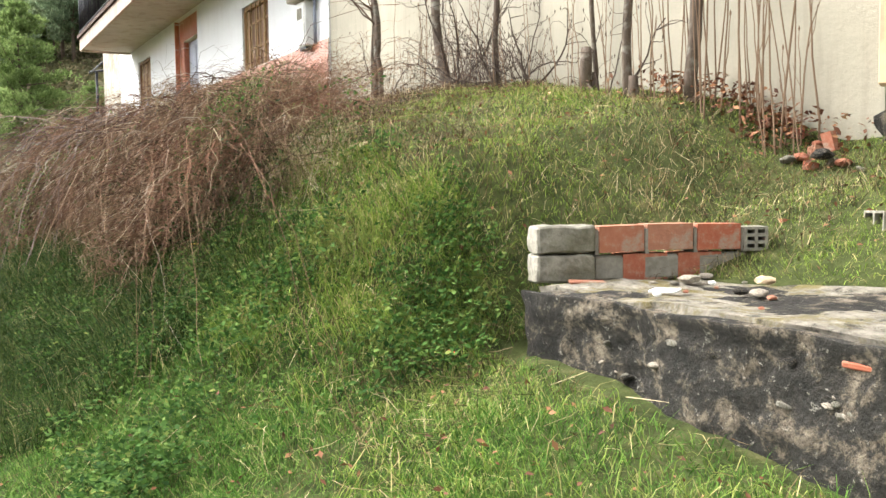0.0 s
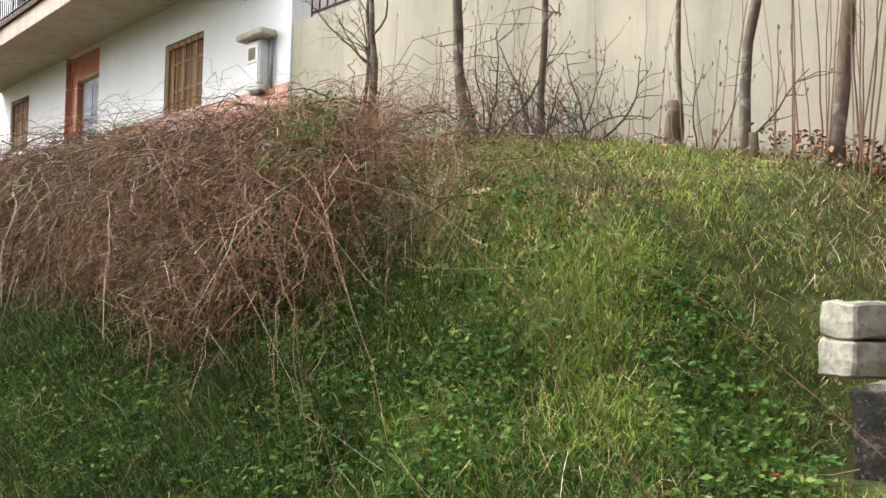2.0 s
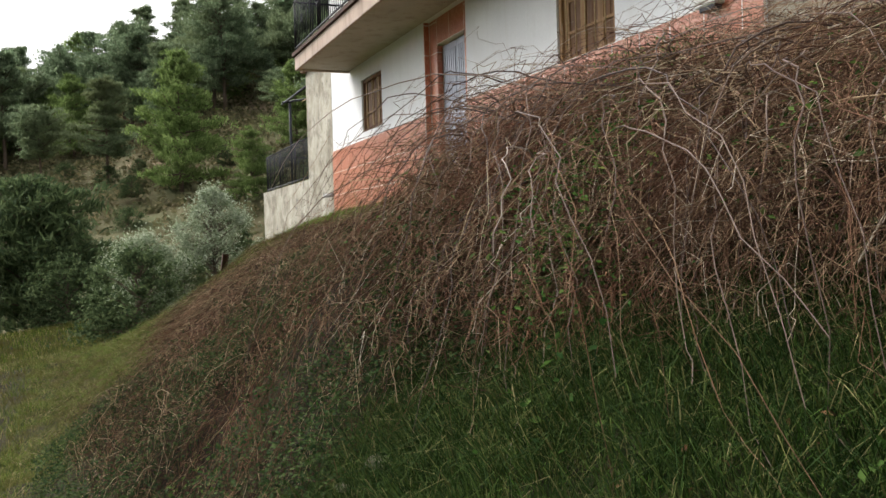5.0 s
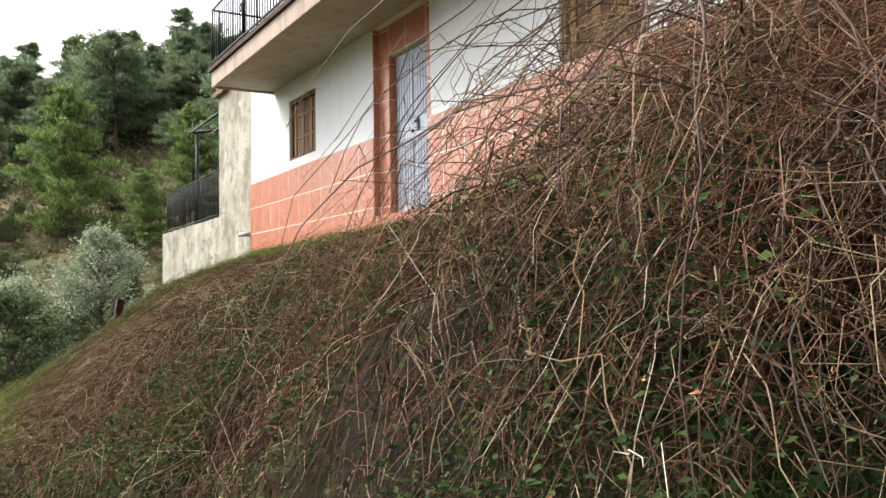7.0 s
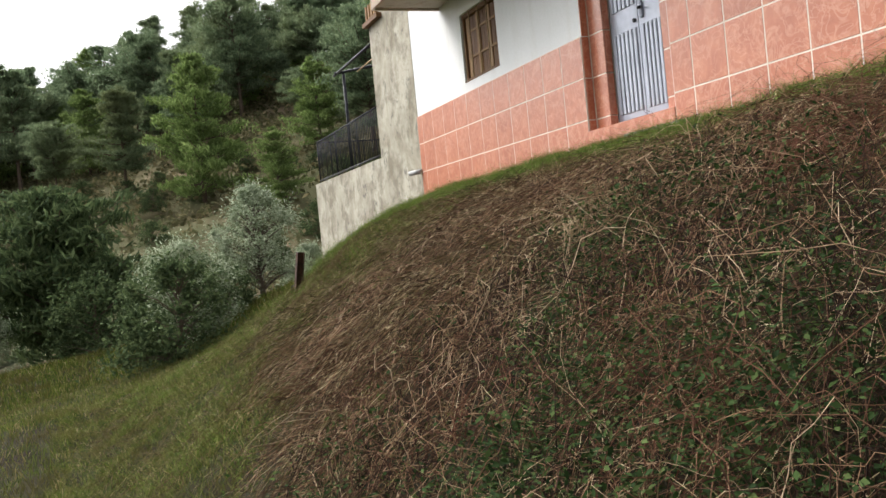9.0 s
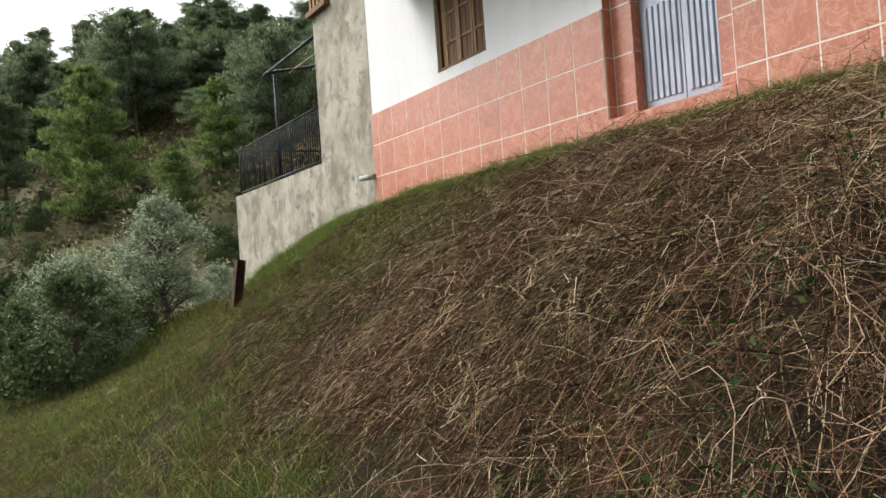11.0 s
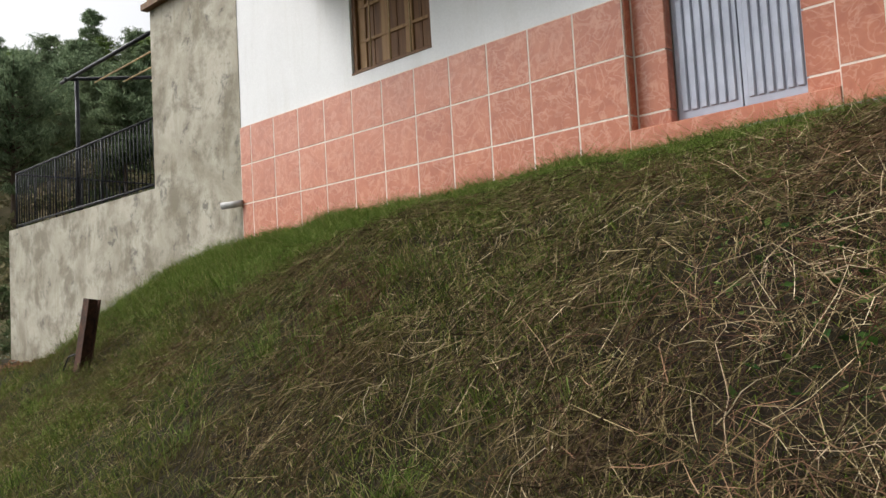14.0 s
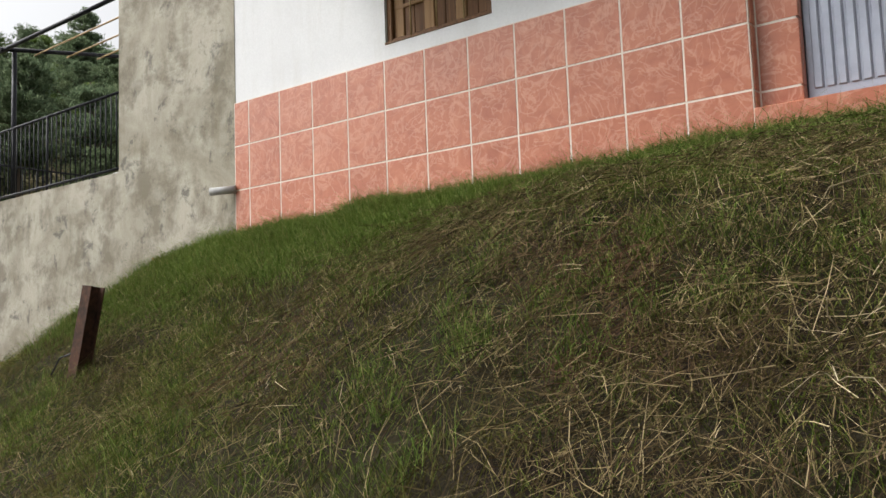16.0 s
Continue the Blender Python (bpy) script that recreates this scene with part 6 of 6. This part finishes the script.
def pine(seed, h, crown, leaf_mat, shape, start, layers, label):
    """A pine: bent trunk, uneven whorls of boughs, flat upturned needle tufts along each bough."""
    rg = np.random.default_rng(seed)
    tree = thing("pine_tree", label, "pine")
    tb = bmesh.new()
    bend = rg.normal(0, 0.035, 2) * h

    def axis(u):
        return Vector((bend[0] * u * u, bend[1] * u * u, h * u))
    tube(tb, [axis(i / 8) for i in range(9)], [0.17 * (1 - 0.88 * i / 8) * h / 10 for i in range(9)], 7)
    C, U = [], []
    for i in range(layers):
        u = (i + rg.uniform(0.2, 0.8)) / layers
        st = axis(start + (0.97 - start) * u)
        n = int(rg.integers(4, 7))
        a0 = rg.uniform(0, math.tau)
        for k in range(n):
            if rg.uniform() < 0.14:
                continue
            a = a0 + k * math.tau / n + rg.normal(0, 0.25)
            L = crown * shape(u) * rg.uniform(0.55, 1.18)
            rise = rg.uniform(-0.05, 0.45) + 0.35 * u
            d = Vector((math.cos(a), math.sin(a), rise))
            tip = st + d * L
            mid = st + d * L * 0.5 - Vector((0, 0, 0.06 * L))
            tube(tb, [st, mid, tip], [0.055, 0.035, 0.012], 4)
            for m in range(3 + int(L / 0.30)):
                w = rg.uniform(0.3, 1.05)
                c = np.array(st.lerp(tip, w)) + rg.normal(0, 0.13, 3) * L * np.array([1, 1, 0.25])
                q = int(rg.integers(16, 30))
                spread = (0.16 + 0.05 * L) * rg.uniform(0.6, 1.3)
                C.append(c + rg.normal(0, 1, (q, 3)) * spread * np.array([1, 1, 0.4]))
                v = rg.normal(0, 0.75, (q, 3)) + np.array([d.x * 0.5, d.y * 0.5, 0.75])
                U.append(v / np.linalg.norm(v, axis=1, keepdims=True))
    C, U = np.concatenate(C), np.concatenate(U)
    n = len(C)
    W = np.cross(U, rg.normal(size=(n, 3)))
    W *= 0.045 / np.linalg.norm(W, axis=1, keepdims=True)
    ln = rg.uniform(0.13, 0.27, (n, 1))
    V = np.stack([C - U * ln, C - W, C + U * ln, C + W], 1).reshape(-1, 3)
    j = np.arange(n) * 4
    part("trunk", tb, "pinebark", tree)
    mesh_np("crown", V, [np.stack([j, j + 1, j + 2, j + 3], 1)], leaf_mat, tree)
    return tree


PINES = []
for k in range(5):
    PINES.append(pine(40 + k, 9.0 + 0.6 * k, 2.7 + 0.15 * k, "pine", (dome, crownlike, crownlike)[k % 3], 0.38 - 0.05 * k, 14 + k, "dark green pine tree on the wooded hillside"))
for k in range(2):
    PINES.append(pine(50 + k, 9.5, 3.3, "pinelight", cone, 0.06, 17, "light green young pine on the hillside"))


def place(tree, x, y, s, turn, first=False):
    m = pose(x, y, float(land(x, y)) - 0.1, 0, 0, turn) @ Matrix.Scale(s, 4)
    if first:
        tree.matrix_basis = m
        return tree
    c = copy_thing(tree, pose(x, y, float(land(x, y)) - 0.1, 0, 0, turn))
    c.scale = (s, s, s)
    return tagged(c, group="pines on the hill")


rg = np.random.default_rng(77)
EYE = (12.0, -5.0)


def polar(yaw, d):
    """A place d metres off in a compass direction from the middle of the walk."""
    return EYE[0] - d * math.sin(radians(yaw)), EYE[1] + d * math.cos(radians(yaw))


for i, t in enumerate(PINES):
    place(t, *polar(60 + 6 * i, 80 + 8 * (i % 4)), 0.9, 60 * i, True)
    tagged(t, group="pines on the hill")
for i in range(230):
    d = 76 + 44 * math.sqrt(rg.uniform(0, 1))
    yaw = rg.uniform(44, 108)
    place(PINES[int(rg.integers(0, 5)) if rg.uniform() < 0.85 else int(rg.integers(5, 7))], *polar(yaw, d), 0.6 + 0.65 * rg.uniform(0, 1) ** 1.5, rg.uniform(0, 360))
for yaw, d, k, s in ((83.3, 64, 5, 1.15), (78.5, 58, 6, 0.6), (88, 72, 2, 0.9), (72, 66, 3, 1.1), (66, 66, 1, 1.2), (92, 74, 0, 0.8), (62, 62, 4, 1.0), (75.5, 70, 5, 0.8)):
    place(PINES[k], *polar(yaw, d), s, yaw * 9)

OL = clump_tree("olive_tree", 61, 3.3, 1.25, "olive", "bark", 95, 130, 0.06, 0.09, dome, "silvery olive tree at the end of the slope", "olive tree", 0.25, 0.3)
place(OL, -11.8, -0.8, 1.0, 0, True)
OL2 = clump_tree("olive_tree", 62, 2.6, 1.35, "olive", "bark", 85, 130, 0.055, 0.08, dome, "low silvery olive bush beside dark shrubs", "olive tree", 0.1, 0.3)
place(OL2, -9.6, -3.0, 1.0, 0, True)
for x, y, s, t in ((-16.0, -8.4, 0.7, 40), (-20.0, -2.0, 1.1, 130), (-24, -9, 1.0, 220), (-15.5, 1.5, 0.8, 300)):
    c = place(OL, x, y, s, t)
    tagged(c, group="olive trees in the valley")
BU = clump_tree("evergreen_bush", 63, 2.0, 1.3, "bush", "pinebark", 70, 130, 0.05, 0.05, dome, "dark evergreen bush at the slope's end", "bush", 0.05)
place(BU, -6.9, -3.6, 1.15, 0, True)
for x, y, s, t in ((-11.5, -3.4, 1.1, 100), (-14.5, -5.2, 1.2, 170), (-10.4, -1.9, 0.7, 200)):
    tagged(place(BU, x, y, s, t), group="evergreen bushes")

for i in range(46):
    x, y = polar(rg.uniform(60, 106), rg.uniform(44, 78))
    tagged(place(BU, x, y, rg.uniform(0.6, 1.2), rg.uniform(0, 360)), group="evergreen bushes")
HO = pine(64, 6.4, 2.3, "bush", dome, 0.12, 20, "dark bushy pine standing on the valley floor")
place(HO, -18.0, -6.4, 1.0, 0, True)

# low scrub over the hillside
n = 7000
yaw, d = np.radians(rg.uniform(40, 118, n)), 30 + 95 * np.sqrt(rg.uniform(0, 1, n))
cx, cy = EYE[0] - d * np.sin(yaw), EYE[1] + d * np.cos(yaw)
per = 16
px = (cx[:, None] + rg.normal(0, 0.7, (n, per))).ravel()
py = (cy[:, None] + rg.normal(0, 0.7, (n, per))).ravel()
pz = land(px, py) + np.abs(rg.normal(0, 0.45, n * per))
tagged(leaves("hill_scrub", np.stack([px, py, pz], 1), rg.uniform(0.12, 0.32, n * per), rg, "scrub", 0.2), "low dry scrub covering the terraced hillside", "scrub", kind="stuff")
